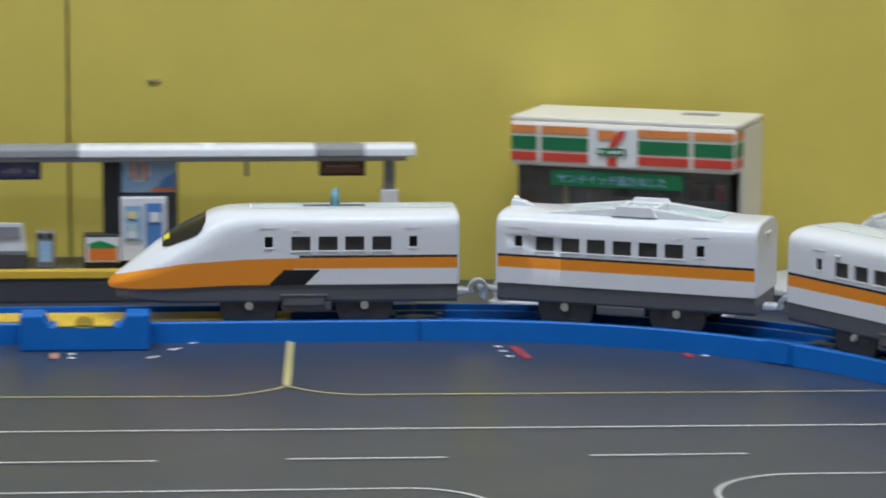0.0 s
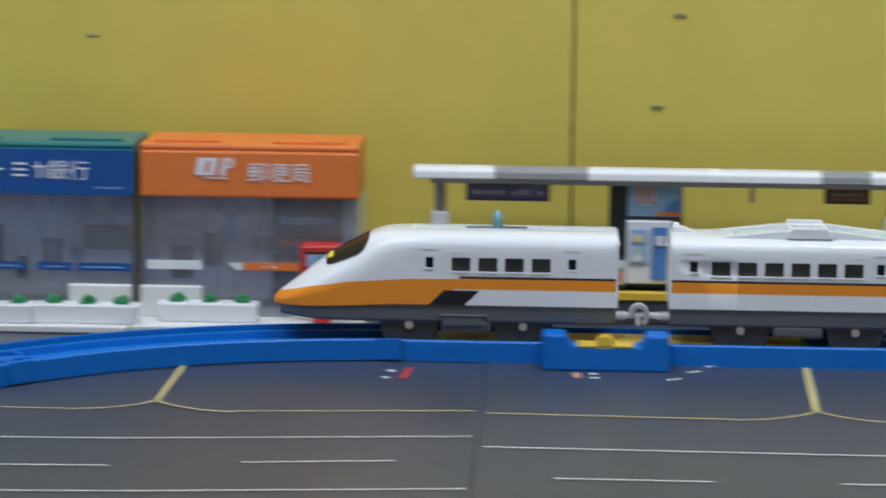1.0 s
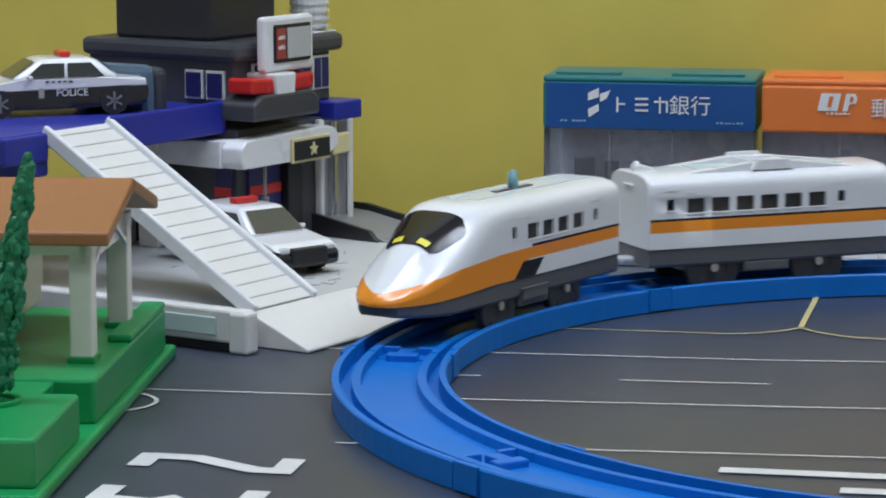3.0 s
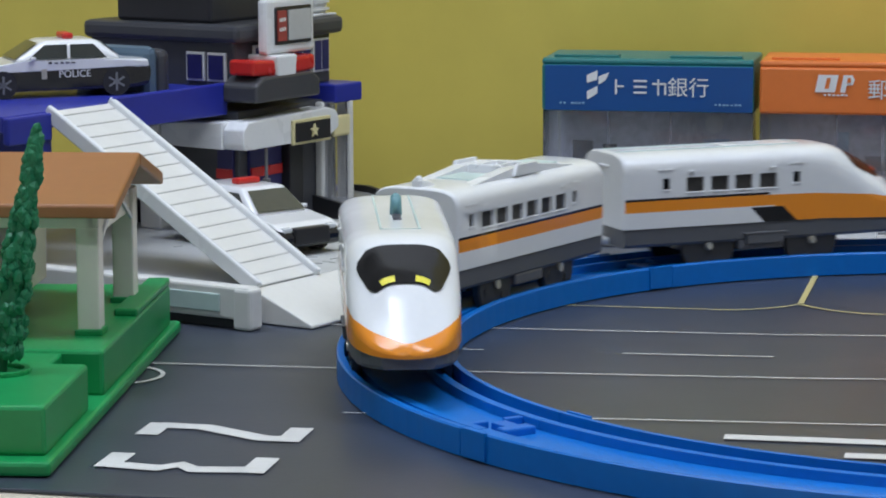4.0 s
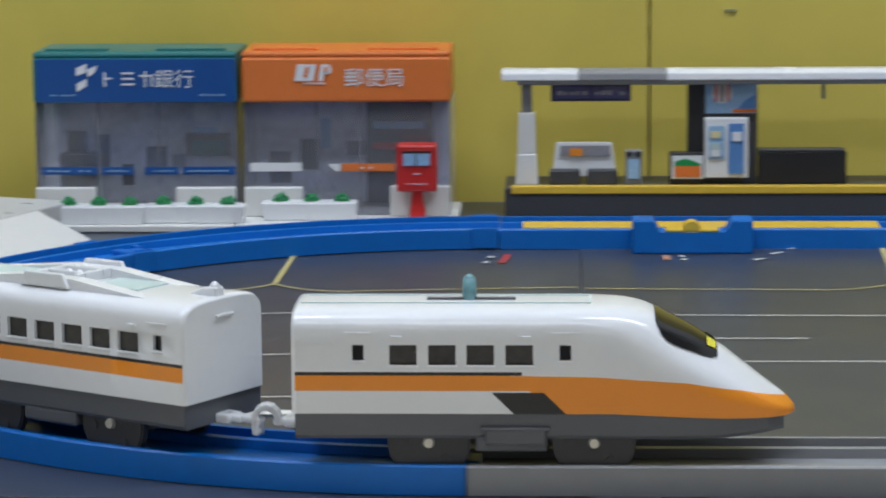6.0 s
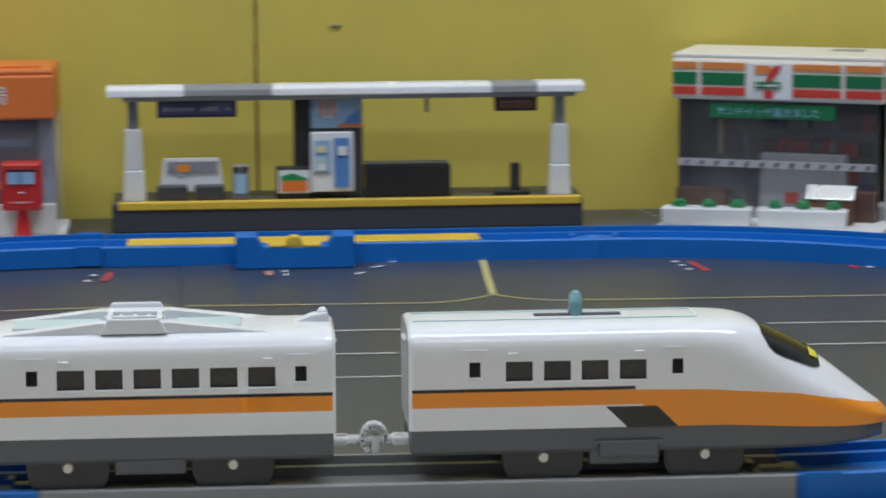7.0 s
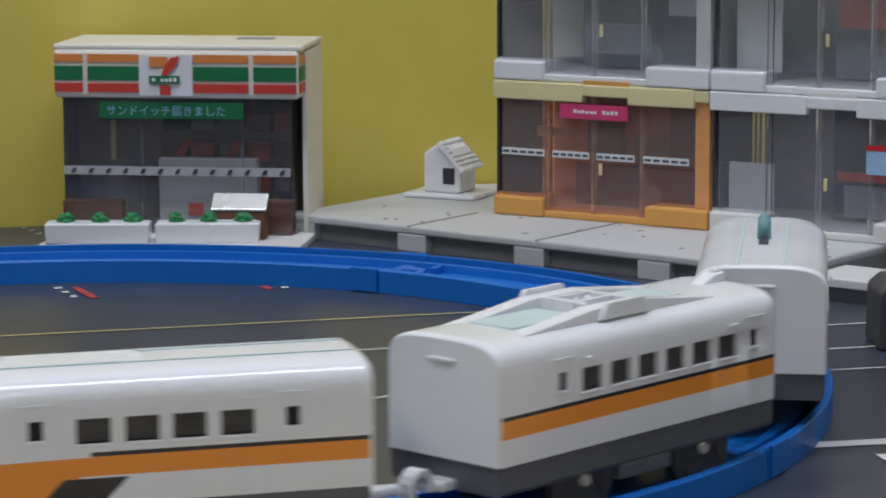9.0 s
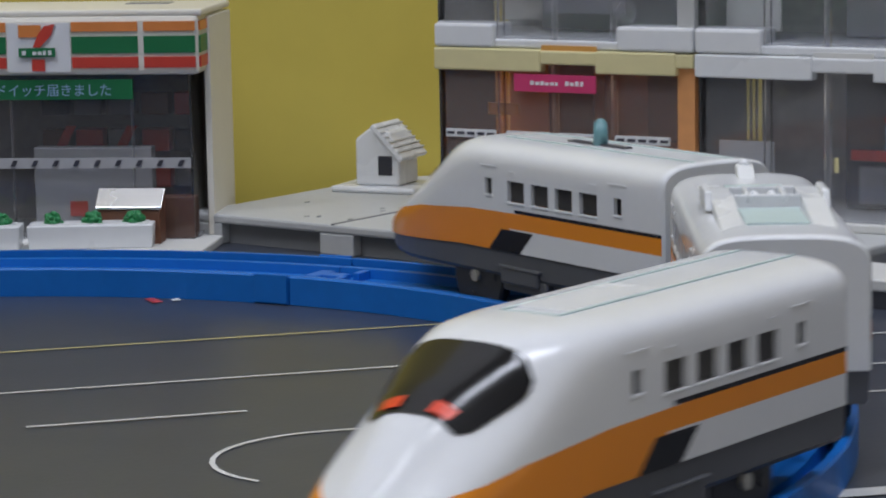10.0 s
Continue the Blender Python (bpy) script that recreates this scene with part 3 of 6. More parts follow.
def car_shell(length, windows, nose):
    """The upper shell with open windows; windows: (x0, x1, z0, z1) on both sides."""
    xs = {0.0, 0.0012, 0.0030, length}
    for x0, x1, _, _ in windows:
        xs |= {x0, x1}
    if nose:
        xs |= set(np.round(np.linspace(0.08, 0.13, 17), 5)) | set(np.round(np.linspace(0.1325, NOSE_L - 0.0002, 9), 5)) | {round(NOSE_L, 5)}
    else:
        xs |= {length - 0.0012, length - 0.0030}
    full = sorted(xs)
    xs = [full[0]]
    for x in full[1:]:
        gap = x - xs[-1]
        n = max(1, int(gap / 0.012))
        xs += [xs[-1] + gap * (i + 1) / n for i in range(n)]
    zlev = sorted({z for w in windows for z in w[2:]})
    arcs = [math.pi / 2 * i / 12 for i in range(1, 13)]
    bm = bmesh.new()
    rings = []
    for x in xs:
        w = half_width(x) if nose else HALF
        zs, h, n, zf = (table_at(t, x) for t in (SHOULDER, ROOF, ROUND, FOOT)) if nose else (.0392, .0468, 3.6, .0203)
        if x == 0.0 or (not nose and x == length):
            w, h = w - 0.0007, h - 0.0007
        u = [(zf, w)] + [(zf + (zs - zf) * (z - .0203) / (.0400 - .0203), w) for z in zlev] + [(zs, w)]
        k = (w / (half_width(x) if nose else HALF), h - (table_at(ROOF, x) if nose else .0468))
        side = [(y, z) for z, y in u] + [(p * k[0], q + k[1] * math.sin(a)) for a in arcs for p, q in (section(x, a, nose),)]
        ring = [bm.verts.new((x, y, z)) for y, z in side] + [bm.verts.new((x, -y, z)) for y, z in side[::-1][1:]]
        rings.append(ring)
    nr = len(rings[0])
    holes = []
    for a in range(len(rings) - 1):
        xm = (xs[a] + xs[a + 1]) / 2
        for i in range(nr - 1):
            f = bm.faces.new((rings[a][i], rings[a][i + 1], rings[a + 1][i + 1], rings[a + 1][i]))
            k = i if i < len(zlev) + 1 else nr - 2 - i
            f.smooth = not (k <= len(zlev) and xs[a + 1] < 0.081)
            if 1 <= k <= len(zlev) - 1:
                zm = (zlev[k - 1] + zlev[k]) / 2
                if any(x0 < xm < x1 and z0 < zm < z1 for x0, x1, z0, z1 in windows):
                    holes.append(f)
    bm.faces.new(rings[0])
    bm.faces.new(rings[-1][::-1])
    bmesh.ops.recalc_face_normals(bm, faces=bm.faces)
    # window reveals
    edges = {}
    for f in holes:
        for e in f.edges:
            edges[e] = edges.get(e, 0) + 1
    rim = [e for e, n in edges.items() if n == 1]
    bmesh.ops.delete(bm, geom=holes, context="FACES_KEEP_BOUNDARY")
    rim = [e for e in rim if e.is_valid]
    ext = bmesh.ops.extrude_edge_only(bm, edges=rim)
    for v in [g for g in ext["geom"] if isinstance(g, bmesh.types.BMVert)]:
        v.co.y -= math.copysign(0.0013, v.co.y)
    for f in [g for g in ext["geom"] if isinstance(g, bmesh.types.BMFace)]:
        f.smooth = False
    return bm


def skin(x, a, nose=True, lift=0.0):
    """A point of the nose's skin: along the car and round the shoulder from 0 (side) to pi/2 (top)."""
    left = a > math.pi / 2
    y, z = section(x, math.pi - a if left else a)
    return Vector((x, -y if left else y, z + lift))


def patch(outline, lift, rows=10, cols=14):
    """A patch on the nose between two angles that vary along the car."""
    bm = bmesh.new()
    grid = []
    for i in range(rows + 1):
        u = i / rows
        x, a0 = outline(u)
        row = []
        for j in range(cols + 1):
            a = a0 + (math.pi - 2 * a0) * j / cols
            p = skin(x, a)
            q = skin(min(x + 0.0005, NOSE_L), a)
            r = skin(x, a + 0.02)
            nrm = (q - p).cross(r - p).normalized()
            nrm = nrm if nrm.z > 0 else -nrm
            row.append(bm.verts.new(p + nrm * lift))
        grid.append(row)
    for i in range(rows):
        for j in range(cols):
            bm.faces.new((grid[i][j], grid[i][j + 1], grid[i + 1][j + 1], grid[i + 1][j])).smooth = True
    return bm


def windscreen(u):
    x = 0.1008 + 0.0174 * u
    return x, 0.46 + 0.17 * u + (0.46 if u < 0.5 else 0.14) * abs(2 * u - 1) ** 6


def chassis(length, nose, axles, car):
    """Grey skirt, underfloor gear, wheels and couplers."""
    bm = bmesh.new()
    xs = list(np.linspace(0.0008, 0.09, 4)) + (list(np.linspace(0.10, 0.137, 9)) if nose else [length - 0.0008])
    rings = []
    for x in xs:
        w = (half_width(x) if nose else HALF) - 0.0005
        zt = (table_at(FOOT, x) if nose else .0203) + 0.0001
        zb = .0136 + (max(0, x - 0.118) / 0.02 * 0.0012 if nose else 0)
        rings.append([bm.verts.new(p) for p in ((x, w, zt), (x, w - 0.0002, zb + 0.001), (x, w - 0.0010, zb), (x, -w + 0.0010, zb), (x, -w + 0.0002, zb + 0.001), (x, -w, zt))])
    for a, b in zip(rings, rings[1:]):
        for i in range(6):
            j = (i + 1) % 6
            bm.faces.new((a[i], a[j], b[j], b[i]))
    bm.faces.new(rings[0])
    bm.faces.new(rings[-1][::-1])
    part("skirt", bm, "skirt", car, "dark grey underfloor skirt")
    bm = box(axles[0] + 0.0130, axles[1] - 0.0130, -0.0172, 0.0172, .0103, .0142, 0.0008)
    box(axles[0] - 0.010, axles[1] + 0.010, -0.0095, 0.0095, .0105, .0142, 0.0006, bm=bm)
    part("underfloor_box", bm, "skirt", car)
    if nose:
        bm = box(0.0537, 0.0706, -0.0184, 0.0184, .0122, .0166, 0.0007)
        box(0.0525, 0.0718, -0.0187, 0.0187, .0160, .0168, 0.0003, bm=bm)
        part("battery_box", bm, "skirt", car, "grey box hanging under the skirt")
    wheels = []
    for ax in axles:
        for s in (-1, 1):
            bm = cyl(WHEEL_R, WHEEL_R, 0.0032, pose(0, 0, 0, 90), 28)
            bmesh.ops.bevel(bm, geom=[e for e in bm.edges if len(e.link_faces) == 2 and e.calc_face_angle() > 1.2], offset=0.0005, segments=2, affect="EDGES")
            for k in range(3):
                cyl(0.0016, 0.0016, 0.0006, pose(0.0070 * math.cos(k * 2.094), s * 0.0018, 0.0070 * math.sin(k * 2.094), 90), 10, bm)
            wh = part("wheel", bm, "wheel", car, "black toy wheel with a pale axle end", smooth=False)
            wh.location = (ax, s * 0.0146, RUN_Z + WHEEL_R)
            hub = part("axle_end", cyl(0.0017, 0.0013, 0.0012, pose(0, s * 0.0024, 0, 90), 14), "hub", wh)
            wheels.append(wh)
    return wheels


def hook(car, x, way, loop):
    """White coupler: an arm, and a ring or hook at its end."""
    bm = box(x - 0.004 if way < 0 else x - 0.004, x + 0.004, -0.0035, 0.0035, .0135, .0160, 0.0008)
    box(x + way * 0.0035 - 0.0035, x + way * 0.0035 + 0.0035, -0.0022, 0.0022, .0138, .0158, 0.0007, bm=bm)
    if loop:
        b = bmesh.new()
        pts = [(x + way * (0.0090 + 0.0034 * math.cos(a)), .0150 + 0.0036 * math.sin(a)) for a in np.linspace(-0.9, 3.3, 11)]
        for p, q in zip(pts, pts[1:]):
            mid = ((p[0] + q[0]) / 2, 0, (p[1] + q[1]) / 2)
            ang = math.degrees(math.atan2(q[1] - p[1], q[0] - p[0]))
            box(-0.0013, 0.0013, -0.0022, 0.0022, -0.0009, 0.0009, 0.0003, bm=b, m=pose(*mid, 0, -ang, 0))
        join(bm, b)
    else:
        box(min(x, x + way * 0.0135), max(x, x + way * 0.0135), -0.0017, 0.0017, .0140, .0160, 0.0007, bm=bm)
        box(min(x + way * 0.0105, x + way * 0.0130), max(x + way * 0.0105, x + way * 0.0130), -0.0018, 0.0018, .0110, .0160, 0.0007, bm=bm)
    return part("coupler", bm, "white", car, "white plastic coupler")


def mouldings(windows, car, material):
    """Raised lips under the windows, lines over the doors, small grab marks."""
    for s in (-1, 1):
        for x0, x1, z0, z1 in windows:
            part("window_lip", box(x0 - 0.0003, x1 + 0.0003, s * HALF - 0.0004, s * HALF + 0.0003, z0 - 0.0008, z0 - 0.0001, 0.0002), material, car)
        for x0, x1, z0, z1 in (windows[0], windows[-1]):
            part("door_line", box(x0 - 0.0020, x1 + 0.0020, s * HALF - 0.0004, s * HALF + 0.00018, z1 + 0.0022, z1 + 0.0025), material, car)
        for x in (windows[1][0] + 0.002, windows[-2][1] - 0.002):
            part("grab_mark", box(x - 0.0013, x + 0.0013, s * HALF - 0.0010, s * HALF + 0.0002, .0400, .0404), material, car)


def panes(windows, car):
    for x0, x1, z0, z1 in windows:
        for s in (-1, 1):
            y = s * (HALF - 0.0016)
            part("window", box(x0 - 0.0002, x1 + 0.0002, min(y, y + s * 0.0004), max(y, y + s * 0.0004), z0 - 0.0002, z1 + 0.0002), "gloss_black" if x1 - x0 < 0.005 else M["pane"], car, "dark recessed window")


M["livery_nose"] = livery("nose_livery", True)
M["livery_mid"] = livery("mid_livery", False)
M["pane"] = mat("dark_window", (0.045, 0.042, 0.038, 1), 0.35, vary=0.5, scale=120)
AXLES_NOSE = (0.0380, 0.0840)
AXLES_MID = (0.0320, 0.0780)


def nose_car(label, lamp, lever, name):
    car = thing(name, pose(0, 0, 0), label, "toy train car", "toy train cars")
    win = [(0.0170, 0.0202, .0340, .0388)] + [(x - 0.0038, x + 0.0038, .0330, .0388) for x in (.0311, .0419, .0525, .0633)] + [(0.0744, 0.0776, .0340, .0388)]
    # the windows' heights are shared so that their edges line up
    win = [(a, b, .0330 if b - a > .005 else .0342, .0388) for a, b, _, _ in win]
    part("body", car_shell(NOSE_L, win, True), M["livery_nose"], car)
    panes(win, car)
    mouldings(win, car, "white")
    part("windscreen", patch(windscreen, 0.00035), "gloss_black", car, "glossy black curved windscreen")
    for s in (-1, 1):
        bm = bmesh.new()
        g = []
        for i in range(3):
            for j in range(4):
                x = 0.1152 + 0.0024 * i / 2
                a = math.pi / 2 + s * (0.16 + (0.48 - 0.02 * i) * j / 3)
                g.append(bm.verts.new(skin(x, a) + Vector((0.0003, 0, 0.0006))))
        for i in range(2):
            for j in range(3):
                bm.faces.new((g[i * 4 + j], g[i * 4 + j + 1], g[i * 4 + j + 5], g[i * 4 + j + 4]))
        part("headlight" if lamp == "lamp_y" else "tail_light", bm, lamp, car, "printed yellow headlight" if lamp == "lamp_y" else "printed red tail light")
    # roof panel lines and the slot with its switch
    bm = bmesh.new()
    for y in (-0.0062, 0.0062):
        box(0.002, 0.0830, y - 0.0004, y + 0.0004, 0.0468, 0.0472, bm=bm)
    box(0.0826, 0.0832, -0.0062, 0.0062, 0.0468, 0.0471, bm=bm)
    part("roof_groove", bm, "teal_l", car, "pale teal roof panel line")
    if lever:
        part("switch_slot", box(0.0370, 0.0620, -0.0014, 0.0014, 0.0465, 0.0474, 0.0002), "print_d", car, "dark slot in the roof")
        bm = cyl(0.0021, 0.0018, 0.006, pose(0.0490, 0, 0.0495), 16)
        ball(0.0018, pose(0.0490, 0, 0.0518), bm, 12)
        part("switch", bm, "teal", car, "teal on-off switch knob", smooth=True)
    else:
        part("roof_hatch", box(0.050, 0.080, -0.0058, 0.0058, 0.0468, 0.0473, 0.0002), "white", car)
    bm = box(-0.0008, 0.0006, -0.0040, 0.0040, .0415, .0423, 0.0003)
    part("rear_handrail", bm, "white", car)
    return car, chassis(NOSE_L, True, AXLES_NOSE, car)


def mid_car():
    car = thing("middle_car", pose(0, 0, 0), "white toy train middle car with orange and black bands", "toy train car", "toy train cars")
    L = MID_L
    fx = [L - 0.0097] + [L - 0.0206 - 0.0106 * k for k in range(6)] + [L - 0.0843]
    fx = sorted(fx)
    win = [(fx[0] - .0016, fx[0] + .0016, .0342, .0388)] + [(x - .0038, x + .0038, .0330, .0388) for x in fx[1:-1]] + [(fx[-1] - .0016, fx[-1] + .0016, .0342, .0388)]
    part("body", car_shell(L, win, False), M["livery_mid"], car)
    panes(win, car)
    mouldings(win, car, "white")
    # the raised roof fairings round the pantograph
    c = L - 0.0560
    for s in (-1, 1):
        y0, y1 = s * 0.0075, s * 0.0125
        pts = [(c - 0.040, 0.0460), (c - 0.010, 0.0490), (c + 0.010, 0.0490), (c + 0.040, 0.0460)]
        part("fairing", prism(pts, min(y0, y1), max(y0, y1), "y", 0.0003), "white", car, "sloping white roof fairing")
        part("fairing", prism([(c - 0.0095, 0.0465), (c - 0.0070, 0.0503), (c + 0.0070, 0.0503), (c + 0.0095, 0.0465)], s * 0.0132 - 0.0008, s * 0.0132 + 0.0008, "y", 0.0003), "white", car)
    for x0, x1 in ((c - 0.034, c - 0.010), (c + 0.012, c + 0.030)):
        part("roof_panel", box(x0, x1, -0.0068, 0.0068, 0.0466, 0.0472, 0.0001), "teal_l", car, "pale teal roof panel")
    bm = bmesh.new()
    for x, y in ((c - 0.007, 0), (c + 0.007, 0)):
        box(x - 0.0008, x + 0.0008, -0.0075, 0.0075, 0.0466, 0.0495, 0.0003, bm=bm)
    for s in (-1, 1):
        box(c - 0.0085, c + 0.0085, s * 0.004 - 0.0006, s * 0.004 + 0.0006, 0.0480, 0.0496, 0.0003, bm=bm)
        for k in (-1, 0, 1):
            ball(0.0011, pose(c + k * 0.004, s * 0.002, 0.0480), bm, 8)
    part("pantograph", bm, "white", car, "folded white pantograph")
    bm = prism([(L - 0.0130, 0.0460), (L - 0.006, 0.0488), (L - 0.0015, 0.0492), (L - 0.0010, 0.0460)], -0.0022, 0.0022, "y", 0.0006)
    ball(0.0016, pose(L - 0.003, 0, 0.0488), bm, 10)
    part("roof_insulator", bm, "white", car)
    for x in (-0.0003, L + 0.0003):
        part("end_handrail", box(x - 0.0006, x + 0.0006, -0.0040, 0.0040, .0415, .0423, 0.0003), "white", car)
    return car, chassis(L, False, AXLES_MID, car)


def on_track(s):
    """Place and heading at s metres along the loop, from the middle of the far straight, running to -x."""
    loop = 4 * H + 2 * math.pi * R
    s = s % loop
    if s < H:
        return (-s, R, math.pi)
    s -= H
    if s < math.pi * R:
        a = math.pi / 2 + s / R
        return (-H + R * math.cos(a), R * math.sin(a), a + math.pi / 2)
    s -= math.pi * R
    if s < 2 * H:
        return (-H + s, -R, 0.0 + 2 * math.pi)
    s -= 2 * H
    if s < math.pi * R:
        a = -math.pi / 2 + s / R
        return (H + R * math.cos(a), R * math.sin(a), a + math.pi / 2)
    s -= math.pi * R
    return (H - s, R, math.pi)


SPEED, GAP = 0.147, 0.0204
# seconds, and how far the leading nose has come along the loop
RUN = [(0, .0175), (1, .1610), (2, .3025), (3, .4410), (4.5, .6490), (5, .7262), (5.5, .8020), (7, 1.0293), (7.5, 1.1085), (8.5, 1.2580), (9, 1.3305), (9.5, 1.4145), (10, 1.4885)]


def nose_at(t):
    """The leading nose's way along the loop, smoothed over the table."""
    return sum(table_at(RUN, min(10, max(0, t + d))) - (0 if 0 <= t + d <= 10 else SPEED * (max(0, -t - d) - max(0, t + d - 10))) for d in (-.2, -.1, 0, .1, .2)) / 5


def car_pose(s_rear, axles, back):
    """The pose of a car whose trailing end is s_rear along the loop; back: it runs tail first."""
    (x0, y0, _), (x1, y1, _) = on_track(s_rear + axles[0]), on_track(s_rear + axles[1])
    h = math.atan2(y1 - y0, x1 - x0)
    ox, oy = x0 - axles[0] * math.cos(h), y0 - axles[0] * math.sin(h)
    return ox, oy, h


# ---------- planters, shops ----------
def planter(m, rng, n=3, length=0.0415):
    p = thing("planter", m, "white plastic planter box with three round green bushes", "planter", "planter boxes")
    bm = prism([(0, 0), (length, 0), (length + 0.0006, .0078), (-0.0006, .0078)], -0.0055, 0.0055, "y", 0.0005)
    box(0.0012, length - 0.0012, -0.0042, 0.0042, .0070, .0081, bm=bm)
    part("trough", bm, "white", p)
    for i in range(n):
        bm = bmesh.new()
        cx = length * (i + 0.55) / n
        for k in range(26):
            a, e = rng.uniform(0, 6.28), rng.uniform(0, 1.4)
            r = 0.0031
            c = (cx + r * math.cos(a) * math.cos(e), r * 0.9 * math.sin(a) * math.cos(e), .0075 + r * 1.1 * math.sin(e))
            b = bmesh.new()
            bmesh.ops.create_icosphere(b, subdivisions=1, radius=rng.uniform(0.0008, 0.0014))
            join(bm, b, pose(*c, rng.uniform(0, 90), rng.uniform(0, 90), 0))
        b = bmesh.new()
        bmesh.ops.create_icosphere(b, subdivisions=2, radius=0.0030)
        join(bm, b, pose(cx, 0, .0078))
        part("bush", bm, "bush", p, "knobbly green plastic bush", smooth=True)
    return p


def sign_frame(parent, x0, x1, z0, z1, material, lid, depth, lip=0.0):
    """The coloured roof box of a shop, a lid on top with raised lugs."""
    part("sign_box", box(x0, x1, 0.0, depth, z0, z1, 0.0012), material, parent)
    part("roof", box(x0, x1, 0.0006, depth + 0.0005, z1 - 0.0004, z1 + 0.0028, 0.0012), lid, parent)
    w = x1 - x0
    for a, b in ((0.05, 0.36), (0.60, 0.94)):
        part("roof_lug", box(x0 + w * a, x0 + w * b, 0.006, 0.012, z1 + 0.0026, z1 + 0.0040, 0.0004), lid, parent)


def glass_box(parent, x0, x1, y0, y1, z0, z1, material, bars=()):
    part("front_pane", box(x0, x1, y0, y0 + 0.0010, z0, z1, 0.0002), material, parent, "clear plastic front")
    part("side_pane", box(x0, x0 + 0.0010, y0 + 0.0011, y1, z0, z1, 0.0002), material, parent)
    part("side_pane", box(x1 - 0.0010, x1, y0 + 0.0011, y1, z0, z1, 0.0002), material, parent)
    for x in bars:
        part("mullion", box(x - 0.0005, x + 0.0005, y0 - 0.0006, y0 - 0.0001, z0, z1, 0.0002), material, parent)


def bars_text(parent, x0, x1, z, h, n, material, y, name="lettering_bar", rng=None):
    """Unreadable writing as a row of short bars."""
    r = rng or random.Random(7)
    bm = bmesh.new()
    w = (x1 - x0) / n
    for i in range(n):
        if r.random() < 0.85:
            hh = h * r.uniform(0.6, 1.0)
            box(x0 + i * w + w * 0.1, x0 + i * w + w * r.uniform(0.6, 0.95), y - 0.00025, y, z, z + hh, bm=bm)
    return part(name, bm, material, parent)


def interior(parent, W, depth, z0, z1, tone, rng, back_mat):
    """A printed back card with shelves, posters and a counter, seen through the front."""
    part("back_card", box(0.002, W - 0.002, depth - 0.0022, depth - 0.0008, z0, z1), back_mat, parent)
    for i in range(6):
        a = 0.006 + (W - 0.02) * i / 6 + rng.uniform(0, 0.004)
        w, h = rng.uniform(0.005, 0.013), rng.uniform(0.006, 0.02)
        z = z0 + rng.uniform(0.006, 0.026)
        part("poster", box(a, a + w, depth - 0.0028, depth - 0.0023, z, z + h), rng.choice(tone), parent)
    part("inside_floor", box(0.002, W - 0.002, 0.001, depth - 0.003, z0 - 0.0008, z0), "grey_m", parent)


